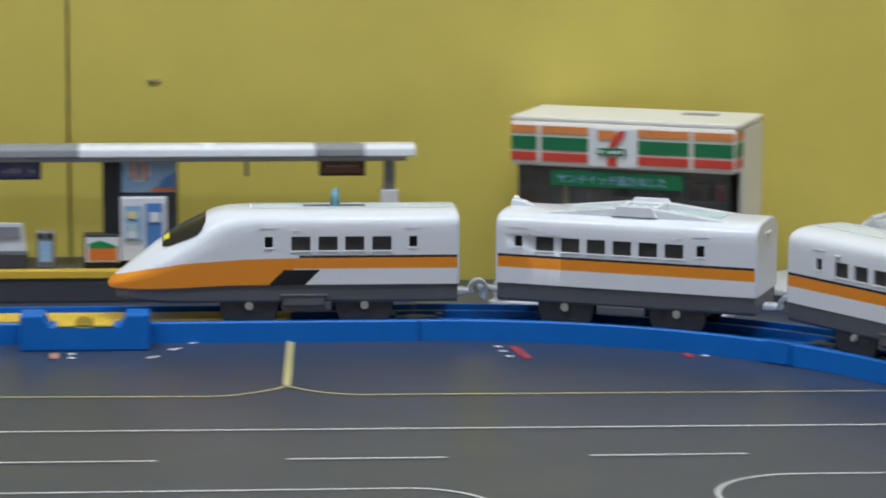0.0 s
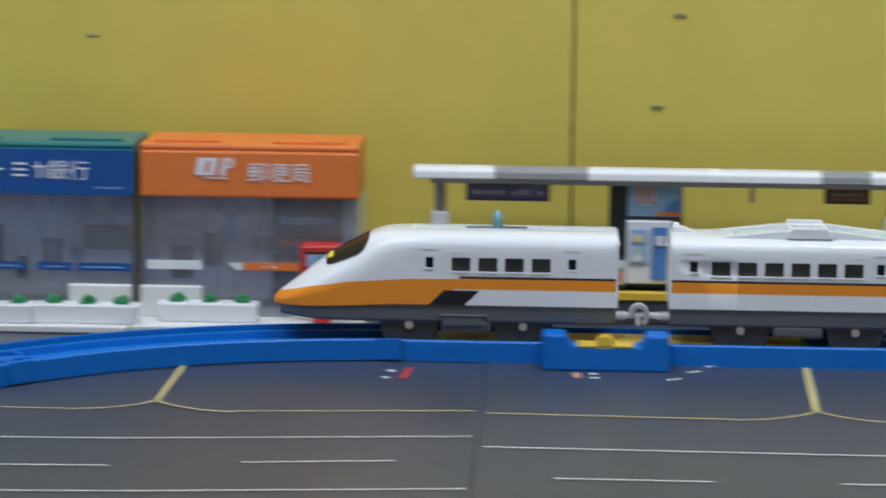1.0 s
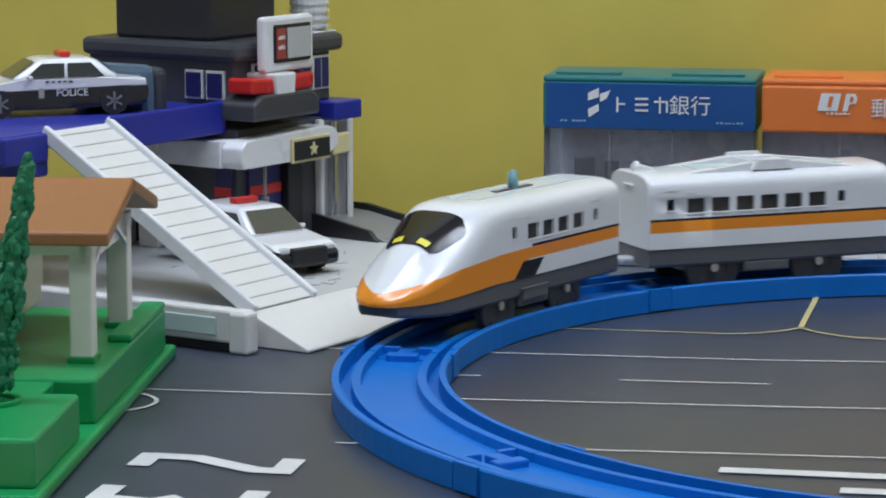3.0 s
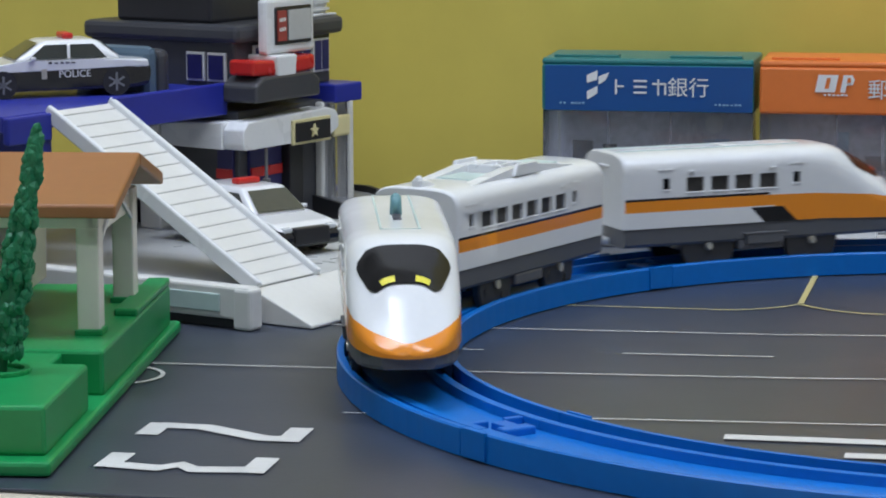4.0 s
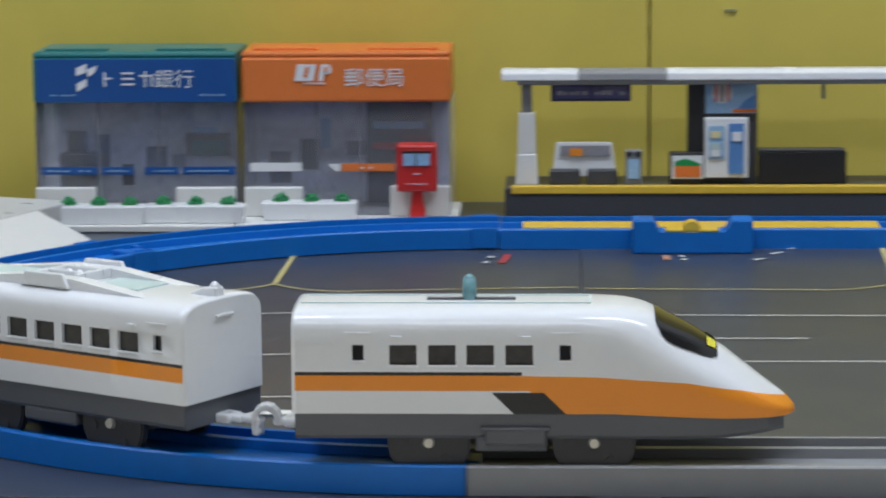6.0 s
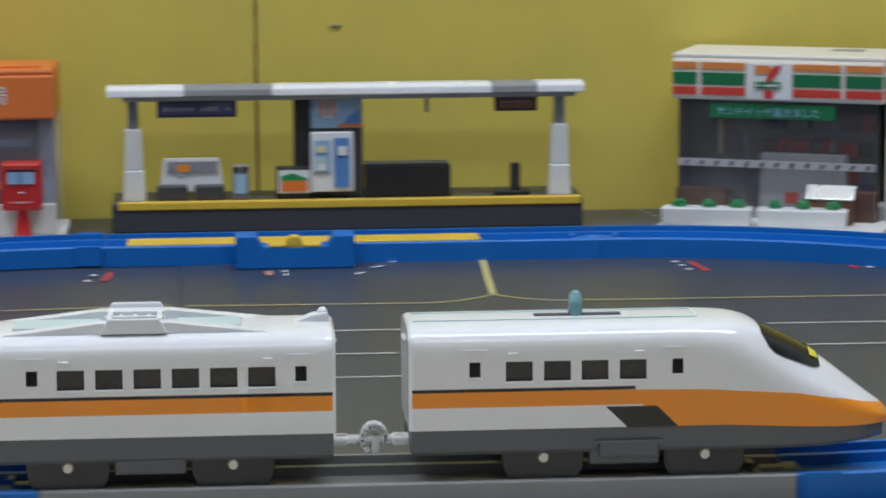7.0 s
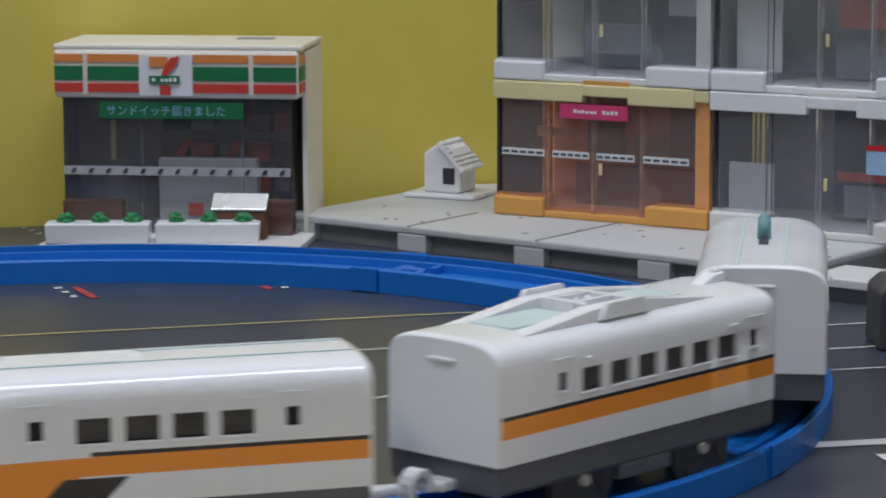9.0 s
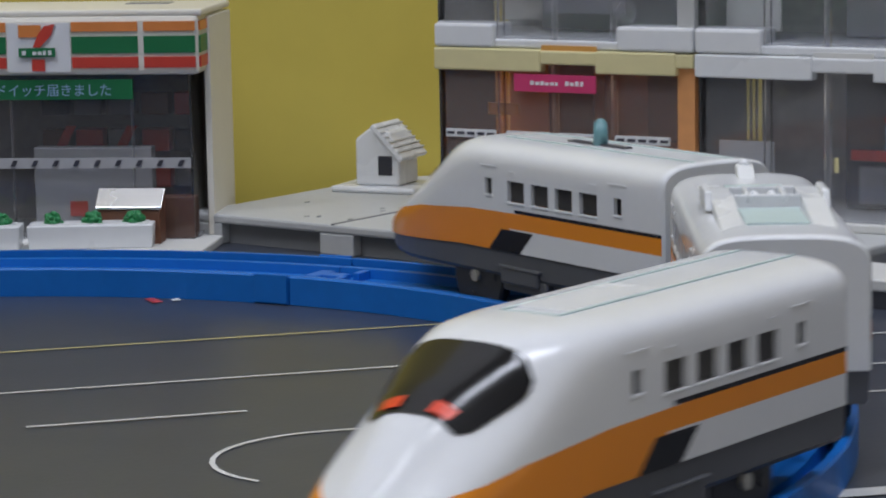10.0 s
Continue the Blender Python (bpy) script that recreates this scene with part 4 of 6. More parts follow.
def bank():
    rng = random.Random(11)
    b = thing("bank_building", pose(-0.3192, 0.2740, 0) @ Matrix.Diagonal((0.974, 1, 0.965, 1)), "toy bank with a blue sign box and smoky clear walls", "toy building", "toy town buildings")
    W, D = 0.0949, 0.045
    part("base", box(-0.001, W + 0.001, -0.030, D, 0.0, 0.0032, 0.0006), "offwhite", b)
    part("back_wall", box(0, W, D - 0.0008, D + 0.0012, .0032, .0565), "offwhite", b)
    interior(b, W, D, .0040, .0562, ["print_g", "print_lb", "print_d"], rng, "print_lb_wall")
    glass_box(b, 0.0002, W - 0.0002, 0.002, D - 0.001, .0032, .0566, "glass_smoke", (0.030, 0.058))
    sign_frame(b, 0, W, .0567, .0777, "bank_green", "bank_green", D)
    part("sign_face", box(0.0016, W - 0.0003, -0.0005, 0.0002, .0570, .0774, 0.0002), "bank_blue", b, "blue printed sign face")
    for x0, x1 in ((0.0005, 0.0285), (0.0660, 0.0938)):
        part("low_wall", box(x0, x1, -0.0035, 0.001, .0032, .0170, 0.0006), "offwhite", b, "off-white low front wall")
    for x0, x1 in ((0.003, 0.029), (0.031, 0.046), (0.051, 0.067), (0.069, 0.0935)):
        part("glass_stripe", box(x0, x1, 0.0014, 0.0019, .0226, .0262), "bank_blue", b, "blue stripe on the front pane")
        bars_text(b, x0 + 0.002, x1 - 0.002, .0240, .0008, 6, "print_lb", 0.0013, rng=rng)
    part("notice_board", box(0.0655, 0.0865, D - 0.0034, D - 0.0029, .0262, .0372), "print_d", b)
    part("notice_board", box(0.0675, 0.0845, D - 0.0038, D - 0.0035, .0268, .0340), "bank_green", b)
    clock = cyl(0.0042, 0.0042, 0.0006, pose(0.0735, D - 0.0036, .0470, 90), 24)
    part("wall_clock", clock, "print_w", b)
    part("counter", box(0.008, 0.026, 0.020, 0.030, .0040, .0300, 0.0006), "print_d", b)
    # the mark: three slanted white flags, and the sign's writing
    for flag in ([(0.0205, .0695), (0.0253, .0711), (0.0253, .0753), (0.0205, .0730)],
                 [(0.0258, .0688), (0.0289, .0707), (0.0306, .0744), (0.0258, .0725)],
                 [(0.0208, .0620), (0.0253, .0648), (0.0253, .0682), (0.0205, .0657)]):
        part("sign_mark", prism(flag, -0.0009, -0.0006, "y"), "print_w", b)
    for i, x in enumerate((0.0332, 0.0416, 0.0500)):
        bm = bmesh.new()
        box(x, x + 0.0009, -0.0009, -0.0006, .0645, .0712, bm=bm) if i == 0 else None
        for k in range(3 if i == 1 else 1):
            box(x, x + 0.0058, -0.0009, -0.0006, .0650 + k * 0.0026, .0659 + k * 0.0026, bm=bm) if i == 1 else None
        if i == 0:
            box(x + 0.0008, x + 0.0040, -0.0009, -0.0006, .0678, .0686, bm=bm)
        if i == 2:
            box(x, x + 0.0062, -0.0009, -0.0006, .0690, .0699, bm=bm)
            box(x + 0.0022, x + 0.0030, -0.0009, -0.0006, .0642, .0716, bm=bm)
            box(x + 0.0053, x + 0.0062, -0.0009, -0.0006, .0646, .0694, bm=bm)
        part("lettering_bar", bm, "print_w", b)
    lettering("lettering", "銀行", 0.0094, "print_w", b, pose(0.0660, -0.0007, .0645) @ UP)
    bars_text(b, 0.008, 0.020, .0600, .0009, 7, "print_lb", -0.0006, rng=rng)
    bars_text(b, 0.074, 0.090, .0600, .0009, 9, "print_lb", -0.0006, rng=rng)
    planter(pose(-0.3085, 0.2530, .0032), rng)
    planter(pose(-0.2665, 0.2550, .0032), rng, length=0.0440)


def post_office():
    rng = random.Random(12)
    W, D = 0.0960, 0.045
    b = thing("post_office_building", pose(-0.2243, 0.2740, 0) @ Matrix.Diagonal((0.980, 1, 0.965, 1)), "toy post office with an orange sign box and clear walls", "toy building", "toy town buildings")
    part("base", box(-0.001, W + 0.0035, -0.026, D, 0.0, 0.0032, 0.0006), "offwhite", b)
    part("back_wall", box(0, W, D - 0.0008, D + 0.0012, .0032, .0565), "offwhite", b)
    interior(b, W, D, .0040, .0562, ["print_g", "print_lb", "print_d"], rng, "print_lb_wall")
    part("shelf_unit", box(0.055, 0.086, D - 0.010, D - 0.003, .0040, .0560, 0.0005), "print_d", b, "dark shelf unit with printed goods")
    for i in range(3):
        part("shelf_goods", box(0.058, 0.083, D - 0.0108, D - 0.0101, .020 + i * 0.010, .0235 + i * 0.010), ("print_g", "red", "print_lb")[i], b)
    glass_box(b, 0.0002, W - 0.0002, 0.002, D - 0.001, .0032, .0566, "glass_smoke", (0.034, 0.054))
    sign_frame(b, 0, W, .0567, .0777, "po_orange", "po_orange", D)
    part("low_wall", box(0.0005, 0.0275, -0.0035, 0.001, .0032, .0170, 0.0006), "offwhite", b, "off-white low front wall")
    part("low_wall", box(0.0680, 0.0955, -0.0035, 0.001, .0032, .0175, 0.0006), "offwhite", b, "off-white low front wall")
    part("glass_stripe", box(0.003, 0.027, 0.0014, 0.0019, .0240, .0280), "print_w", b, "white stripe on the front pane")
    part("glass_stripe", box(0.0455, 0.0700, 0.0014, 0.0019, .0240, .0275), "po_orange", b, "orange stripe on the front pane")
    part("glass_arrow", prism([(0.039, .0272), (0.0448, .0275), (0.0448, .0240), (0.0425, .0240)], 0.0014, 0.0019, "y"), "print_w", b)
    bars_text(b, 0.052, 0.060, .0252, .0010, 4, "print_w", 0.0013, rng=rng)
    # the white mark: a bracket and a bow, in plain shapes
    bm = prism([(0.0243, .0668), (0.0258, .0745), (0.0345, .0745), (0.0330, .0668)], -0.0005, -0.0002, "y")
    part("sign_mark", bm, "print_w", b)
    bm = prism([(0.0285, .0685), (0.0295, .0732), (0.0312, .0732), (0.0302, .0685)], -0.0008, -0.0006, "y")
    part("sign_mark", bm, "po_orange", b)
    bm = prism([(0.0352, .0668), (0.0367, .0745), (0.0405, .0745), (0.0415, .0725), (0.0408, .0702), (0.0380, .0698), (0.0374, .0668)], -0.0005, -0.0002, "y")
    part("sign_mark", bm, "print_w", b)
    part("sign_mark", prism([(0.0381, .0710), (0.0385, .0733), (0.0398, .0733), (0.0398, .0712)], -0.0008, -0.0006, "y"), "po_orange", b)
    bars_text(b, 0.0243, 0.0390, .0652, .0009, 8, "print_w", -0.0002, rng=rng)
    lettering("lettering", "郵便局", 0.0094, "print_w", b, pose(0.0612, -0.0003, .0648) @ UP)
    planter(pose(-0.2142, 0.2640, .0032), rng)
    mb = thing("post_box", pose(-0.1450, 0.2645, .0032), "red toy post box on a flared stand", "post box")
    part("stand", prism([(-0.0040, 0), (0.0040, 0), (0.0028, .003), (0.0022, .0125), (-0.0022, .0125), (-0.0028, .003)], -0.003, 0.003, "y", 0.0006), "red", mb)
    part("box", box(-0.0090, 0.0090, -0.0050, 0.0050, .0125, .0340, 0.0012), "red", mb)
    part("slot_plate", box(-0.0060, 0.0060, -0.0056, -0.0051, .0245, .0300, 0.0002), "print_lb", mb, "pale plate with two posting slots")
    for x in (-0.0003,):
        part("plate_divider", box(x - 0.0002, x + 0.0003, -0.0059, -0.0057, .0245, .0300), "print_d", mb)
    part("slot", box(-0.0065, 0.0065, -0.0058, -0.0051, .0303, .0312, 0.0001), "black", mb)
    part("post_mark", box(-0.0014, 0.0014, -0.0054, -0.0051, .0205, .0210), "print_w", mb)
    bars_text(mb, -0.0050, 0.0050, .0160, .0007, 8, "print_w", -0.0051, rng=rng)


def platform():
    rng = random.Random(13)
    p = thing("station_platform", pose(-0.0029, 0.290, 0.0010) @ Matrix.Diagonal((0.982, 1, 1, 1)), "toy station platform with dark base, yellow edge and white roof", "toy platform", "toy town buildings")
    x0, x1 = -0.1053, 0.1157
    part("base", box(x0, x1, 0, 0.0400, -0.0010, 0.0125, 0.0006), "grey_d", p)
    part("edge_strip", box(x0 + 0.003, x1 - 0.001, -0.0006, 0.0048, .0095, .0131, 0.0004), "yellow", p, "yellow platform edge")
    for x in (-0.0950, 0.1056):
        part("post", prism([(x - 0.0054, .0125), (x - 0.0044, .0270), (x + 0.0044, .0270), (x + 0.0054, .0125)], 0.007, 0.015, "y", 0.0006), "white", p, "white foot of the roof post")
        part("post", prism([(x - 0.0044, .0270), (x - 0.0038, .0460), (x + 0.0038, .0460), (x + 0.0044, .0270)], 0.0075, 0.0145, "y", 0.0005), "offwhite", p)
        part("post", box(x - 0.0024, x + 0.0024, 0.008, 0.014, .0458, .0615, 0.0004), "grey_m", p, "grey upper post")
    part("roof_beam", box(x0 + 0.006, x1 - 0.003, 0.004, 0.018, .0590, .0630, 0.0006), "grey_rail", p, "grey roof beam")
    for a, b_, mm in ((-0.1068, -0.0707, "white"), (-0.0707, -0.0299, "grey_rail"), (-0.0299, 0.0733, "white"), (0.0733, 0.0945, "grey_rail"), (0.0945, 0.1170, "white")):
        bm = prism([(0.003, .0610), (0.0035, .0645), (0.007, .0660), (0.0150, .0660), (0.0158, .0612)], a, b_ - 0.0002, "x", 0.0006)
        part("roof_panel", bm, mm, p, "white rounded roof edge" if mm == "white" else "grey roof panel")
    part("train_board", box(-0.0837, -0.0465, 0.009, 0.012, .0510, .0592, 0.0004), "navy", p, "dark blue hanging train board")
    for a, b_ in ((-0.0820, -0.0655), (-0.0645, -0.0480)):
        part("board_panel", box(a, b_, 0.0085, 0.0089, .0524, .0580), "board_glass", p)
        bars_text(p, a + 0.001, b_ - 0.001, .0540, .0022, 5, "print_g", 0.0084, rng=rng)
    part("train_board", box(0.0748, 0.0950, 0.009, 0.012, .0520, .0602, 0.0004), "black", p, "black hanging train board")
    part("board_panel", box(0.0765, 0.0935, 0.0085, 0.0089, .0533, .0590), "brown", p)
    bars_text(p, 0.078, 0.092, .0560, .0010, 6, "print_g", 0.0084, rng=rng)
    part("hanger", box(0.0421, 0.0437, 0.010, 0.012, .0518, .0600, 0.0002), "grey_m", p)
    part("bench_back", prism([(-0.0832, .0160), (-0.0812, .0318), (-0.0552, .0318), (-0.0530, .0160)], 0.012, 0.0135, "y", 0.0003), "white", p, "white bench back with a small poster")
    part("poster", box(-0.0795, -0.0560, 0.0112, 0.0118, .0255, .0303), "print_g", p)
    part("poster_picture", box(-0.0750, -0.0690, 0.0108, 0.0111, .0256, .0290), "orange", p)
    for a, b_ in ((-0.0845, -0.0702), (-0.0668, -0.0528)):
        part("bench_seat", box(a, b_, 0.006, 0.012, .0126, .0198, 0.0008), "grey_d", p, "dark bench seat")
    part("litter_bin", box(-0.0490, -0.0412, 0.008, 0.014, .0126, .0285, 0.0006), "grey_m", p, "grey litter bin with dark openings")
    for x in (-0.0472, -0.0432):
        part("bin_opening", cyl(0.0013, 0.0013, 0.0006, pose(x, 0.0077, .0268, 90), 12), "black", p)
    part("bin_label", box(-0.0478, -0.0424, 0.0075, 0.0079, .0155, .0245), "print_lb", p)
    part("kiosk_wall", box(-0.0200, -0.0125, 0.010, 0.018, .0126, .0590, 0.0005), "black", p)
    part("kiosk_wall", box(-0.0125, 0.0125, 0.012, 0.018, .0126, .0600, 0.0005), "grey_d", p)
    part("kiosk_low", box(-0.0285, -0.0125, 0.007, 0.014, .0126, .0275, 0.0005), "black", p)
    part("poster", box(-0.0118, 0.0120, 0.0112, 0.0118, .0450, .0598), "print_lb", p, "poster with a striped balloon over blue")
    part("poster_picture", cyl(0.0048, 0.0048, 0.0004, pose(-0.0040, 0.0110, .0545, 90), 20), "print_w", p)
    for k, mm in ((-1, "red"), (0, "brown"), (1, "red")):
        part("poster_picture", box(-0.0040 + k * 0.0028 - 0.0006, -0.0040 + k * 0.0028 + 0.0006, 0.0104, 0.0107, .0505, .0585), mm, p)
    part("poster_picture", prism([(0.003, .0465), (0.0115, .0465), (0.0115, .054), (0.006, .0505)], 0.0108, 0.0111, "y"), "print_b", p)
    part("poster_picture", box(0.0010, 0.0118, 0.0106, 0.0109, .0455, .0470), "po_orange", p)
    part("ticket_machine", box(-0.0122, 0.0080, 0.0058, 0.0112, .0160, .0435, 0.0004), "white", p, "white ticket machine with a blue panel")
    part("machine_panel", box(-0.0012, 0.0060, 0.0052, 0.0057, .0180, .0410), "print_b", p)
    part("machine_screen", box(0.0005, 0.0050, 0.0047, 0.0051, .0330, .0372), "print_w", p)
    part("machine_panel", box(-0.0105, -0.0030, 0.0052, 0.0057, .0250, .0400), "print_lb", p)
    for z, mm in ((.0345, "pale_yellow"), (.029, "teal_l"), (.026, "print_w")):
        part("machine_panel", box(-0.0095, -0.0050, 0.0047, 0.0051, z, z + 0.003), mm, p)
    part("route_map", box(-0.0275, -0.0128, 0.0060, 0.0068, .0155, .0262), "print_w", p, "small picture board")
    part("map_picture", box(-0.0262, -0.0140, 0.0055, 0.0059, .0165, .0215), "po_orange", p)
    part("map_picture", prism([(-0.0262, .0215), (-0.0262, .0235), (-0.021, .0250), (-0.0140, .0225), (-0.0140, .0215)], 0.0055, 0.0059, "y"), "green", p)
    part("long_bench", box(0.0130, 0.0540, 0.009, 0.016, .0126, .0275, 0.0006), "black", p, "long black bench box")
    part("long_bench_top", box(0.0130, 0.0530, 0.0085, 0.0165, .0275, .0288, 0.0004), "grey_d", p)
    part("stub_foot", box(0.0745, 0.0915, 0.008, 0.016, .0126, .0150, 0.0006), "black", p)
    part("stub_post", box(0.0825, 0.0870, 0.009, 0.014, .0150, .0276, 0.0006), "black", p)


def store():
    rng = random.Random(14)
    W, D = 0.0985, 0.045
    s = thing("convenience_store", pose(0.1530, 0.2975, 0, 0, 0, -23) @ Matrix.Diagonal((1.01, 1, 1.0, 1)), "cream toy convenience store with orange, green and red stripes", "toy building", "toy town buildings")
    part("base", box(0.000, W + 0.004, -0.0285, D, 0.0, 0.0030, 0.0006), "offwhite", s)
    part("side_wall", box(W - 0.001, W + 0.0012, 0.012, D + 0.002, .0030, .0760, 0.0004), "cream", s)
    part("side_wall", box(-0.0005, 0.0012, 0.030, D + 0.002, .0030, .0760, 0.0004), "cream", s)
    part("back_wall", box(0.0013, W - 0.0011, D, D + 0.002, .0030, .0760, 0.0004), "cream", s)
    part("sign_box", prism([(0, .0578), (W, .0578), (W, .0772), (0, .0772)], 0.0, D, "y", 0.0016), "cream", s)
    part("roof", box(0.0, W + 0.0012, 0.0008, D + 0.002, .0768, .0792, 0.0008), "cream", s)
    part("roof_hatch", box(0.068, 0.083, 0.028, 0.036, .0785, .0795, 0.0003), "grey_m", s)
    bands = (("stripe_o", .0722, .0753), ("stripe_g", .0650, .0706), ("stripe_r", .0602, .0638))
    for mm, z0, z1 in bands:
        for a, b in ((0.0006, 0.0120), (0.0140, 0.0345), (0.0565, 0.0785), (0.0805, 0.0975)):
            part("sign_stripe", box(a, b, -0.0005, 0.0002, z0, z1), mm, s)
        part("sign_stripe", box(W - 0.0002, W + 0.0005, 0.0012, 0.0125, z0, z1), mm, s)
    # white badge with a plain figure in its colours
    part("badge", box(0.0350, 0.0560, -0.0006, 0.0002, .0590, .0752), "print_w", s)
    part("badge_mark", box(0.0390, 0.0465, -0.0011, -0.0007, .0705, .0745), "stripe_o", s)
    part("badge_mark", prism([(0.0437, .0672), (0.0462, .0672), (0.0500, .0712), (0.0512, .0748), (0.0478, .0742), (0.0455, .0712)], -0.0013, -0.0009, "y"), "stripe_r", s)
    part("badge_mark", box(0.0390, 0.0512, -0.0015, -0.0011, .0640, .0670), "stripe_g", s)
    bars_text(s, 0.0400, 0.0505, .0647, .0016, 6, "print_w", -0.0015, rng=rng)
    part("badge_mark", box(0.0432, 0.0475, -0.0011, -0.0007, .0593, .0632), "stripe_r", s)
    # the inside, seen through the clear front
    part("back_card", box(0.003, W - 0.003, D - 0.0025, D - 0.0008, .0040, .0570), "store_card", s)
    part("inside_floor", box(0.003, W - 0.003, 0.006, D - 0.003, .0031, .0042), "grey_m", s)
    for i in range(5):
        x = 0.036 + i * 0.0115
        for k in range(3):
            part("shelf_goods", box(x, x + 0.0095, D - 0.010, D - 0.003, .016 + k * 0.0125, .0235 + k * 0.0125, 0.0004), rng.choice(("print_d", "print_g", "brown", "print_b", "print_g", "stripe_r", "print_d")), s)
    part("inner_pillar", box(0.0165, 0.0185, D - 0.02, D - 0.017, .030, .046), "pale_yellow", s)
    for x in (0.041, 0.062):
        part("poster_mark", prism([(x, .0300), (x + 0.0035, .0300), (x + 0.0075, .0375), (x + 0.004, .0375)], D - 0.0122, D - 0.0118, "y"), "stripe_r", s)
        part("poster_mark", box(x - 0.001, x + 0.004, D - 0.0122, D - 0.0118, .0225, .0290), "stripe_g", s)
    part("counter", box(0.0015, 0.0260, 0.004, 0.0095, .0031, .0160, 0.0005), "brown", s, "dark brown low counter")
    part("counter", box(0.0400, 0.0800, 0.008, 0.014, .0031, .0330, 0.0006), "print_band", s, "pale inner counter")
    part("counter_sign", box(0.0520, 0.0580, 0.0074, 0.0079, .0100, .0150), "stripe_r", s)
    part("counter", box(0.0790, 0.0950, 0.003, 0.010, .0031, .0170, 0.0005), "brown", s)
    glass_box(s, 0.0030, W - 0.0035, 0.0020, D - 0.003, .0031, .0577, "glass_store", (0.035, 0.0755))
    part("glass_band", box(0.0032, W - 0.0040, 0.0012, 0.0018, .0268, .0302), "print_band", s, "pale printed band across the front")
    for i in range(13):
        x = 0.006 + i * 0.0070
        part("band_mark", prism([(x, .0275), (x + 0.0015, .0275), (x + 0.0026, .0295), (x + 0.0011, .0295)], 0.0008, 0.0011, "y"), "print_d", s)
    part("banner", box(0.0180, 0.0760, 0.0010, 0.0016, .0497, .0563), "stripe_g", s, "green banner with white writing")
    lettering("lettering", "サンドイッチ届きました", 0.0044, "print_lb", s, pose(0.0450, 0.0008, .0512) @ UP)
    part("ice_chest", prism([(0.0, .0), (0.0085, .0), (0.0085, .0166), (0.0060, .0162), (0.0, .0106)], 0.0650, 0.0860, "x", 0.0005, m=pose(0, -0.0090, .0030)), "brown", s, "dark chest in front of the store")
    part("ice_chest_lid", prism([(-0.0004, .0104), (0.0060, .0160), (0.0060, .0168), (-0.0004, .0112)], 0.0645, 0.0865, "x", 0.0002, m=pose(0, -0.0090, .0040)), "chrome", s, "shiny silver chest lid")
    for px, py in ((0.1462, 0.2750), (0.1880, 0.2636)):
        planter(pose(px, py, .0030, 0, 0, -15.5), rng, length=0.0400)


# ---------- the flats on the grey deck ----------
def deck_east():
    d = thing("road_deck", pose(0, 0, 0), "light grey plastic deck with panel joints under the flats", "toy deck", "toy decks")
    along, inward = Vector((0.602, -0.799)), Vector((0.799, 0.602))
    corner = Vector((0.2435, 0.2780))
    end = corner + along * 0.235
    outline = [tuple(corner), tuple(end), tuple(end + inward * 0.25), (0.62, 0.27), (0.62, 0.3395), (0.3252, 0.3395)]
    part("deck_plate", prism(outline, 0.0070, 0.0100, "z", 0.0008), "grey_l", d)
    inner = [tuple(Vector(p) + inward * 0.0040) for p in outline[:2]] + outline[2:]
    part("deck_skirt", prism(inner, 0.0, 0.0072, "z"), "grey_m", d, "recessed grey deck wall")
    for i in range(5):
        c = corner + along * (0.007 + i * 0.0565)
        part("deck_pier", box(-0.007, 0.007, 0.0, 0.0055, 0.0, .0070, 0.0005, m=pose(c.x, c.y, 0, 0, 0, -53)), "grey_l", d)
    for u, depth in ((0.062, 0.045), (0.1235, 0.066)):
        c = corner + along * u + inward * (depth / 2)
        part("deck_joint", box(-depth / 2, depth / 2, -0.0005, 0.0005, .0099, .0103, m=pose(c.x, c.y, 0, 0, 0, 37)), "grey_m", d)
    rng = random.Random(4)
    bm = bmesh.new()
    for i in range(22):
        p = corner + along * rng.uniform(0.01, 0.22) + inward * rng.uniform(0.006, 0.055)
        x, y = p
        if y < 0.33:
            box(x, x + rng.uniform(0.001, 0.003), y, y + 0.0009, .0100, .0104, bm=bm)
    tagged(part("deck_mark", bm, "plate_wear", d), kind="stuff")
    r = thing("ramp_block", pose(0.4215, 0.0651, 0, 0, 0, -53), "white plastic ramp block beside the deck", "toy ramp")
    part("ramp_top", prism([(-0.04, 0.0050), (-0.036, 0.0085), (0.05, 0.0085), (0.05, 0.0050)], -0.014, 0.014, "y", 0.0006), "offwhite", r)
    part("ramp_side", box(-0.036, 0.05, -0.0135, 0.0135, 0.0, 0.0050), "grey_d", r)
    k = thing("dark_block", pose(0.3910, -0.0040, 0, 0, 0, -12), "dark grey moulded plastic block lying on the mat", "toy block")
    part("block_body", prism([(-0.0155, 0), (-0.0150, .0190), (-0.011, .0225), (0.035, .0205), (0.036, 0)], -0.012, 0.012, "y", 0.0012), "grey_d", k)


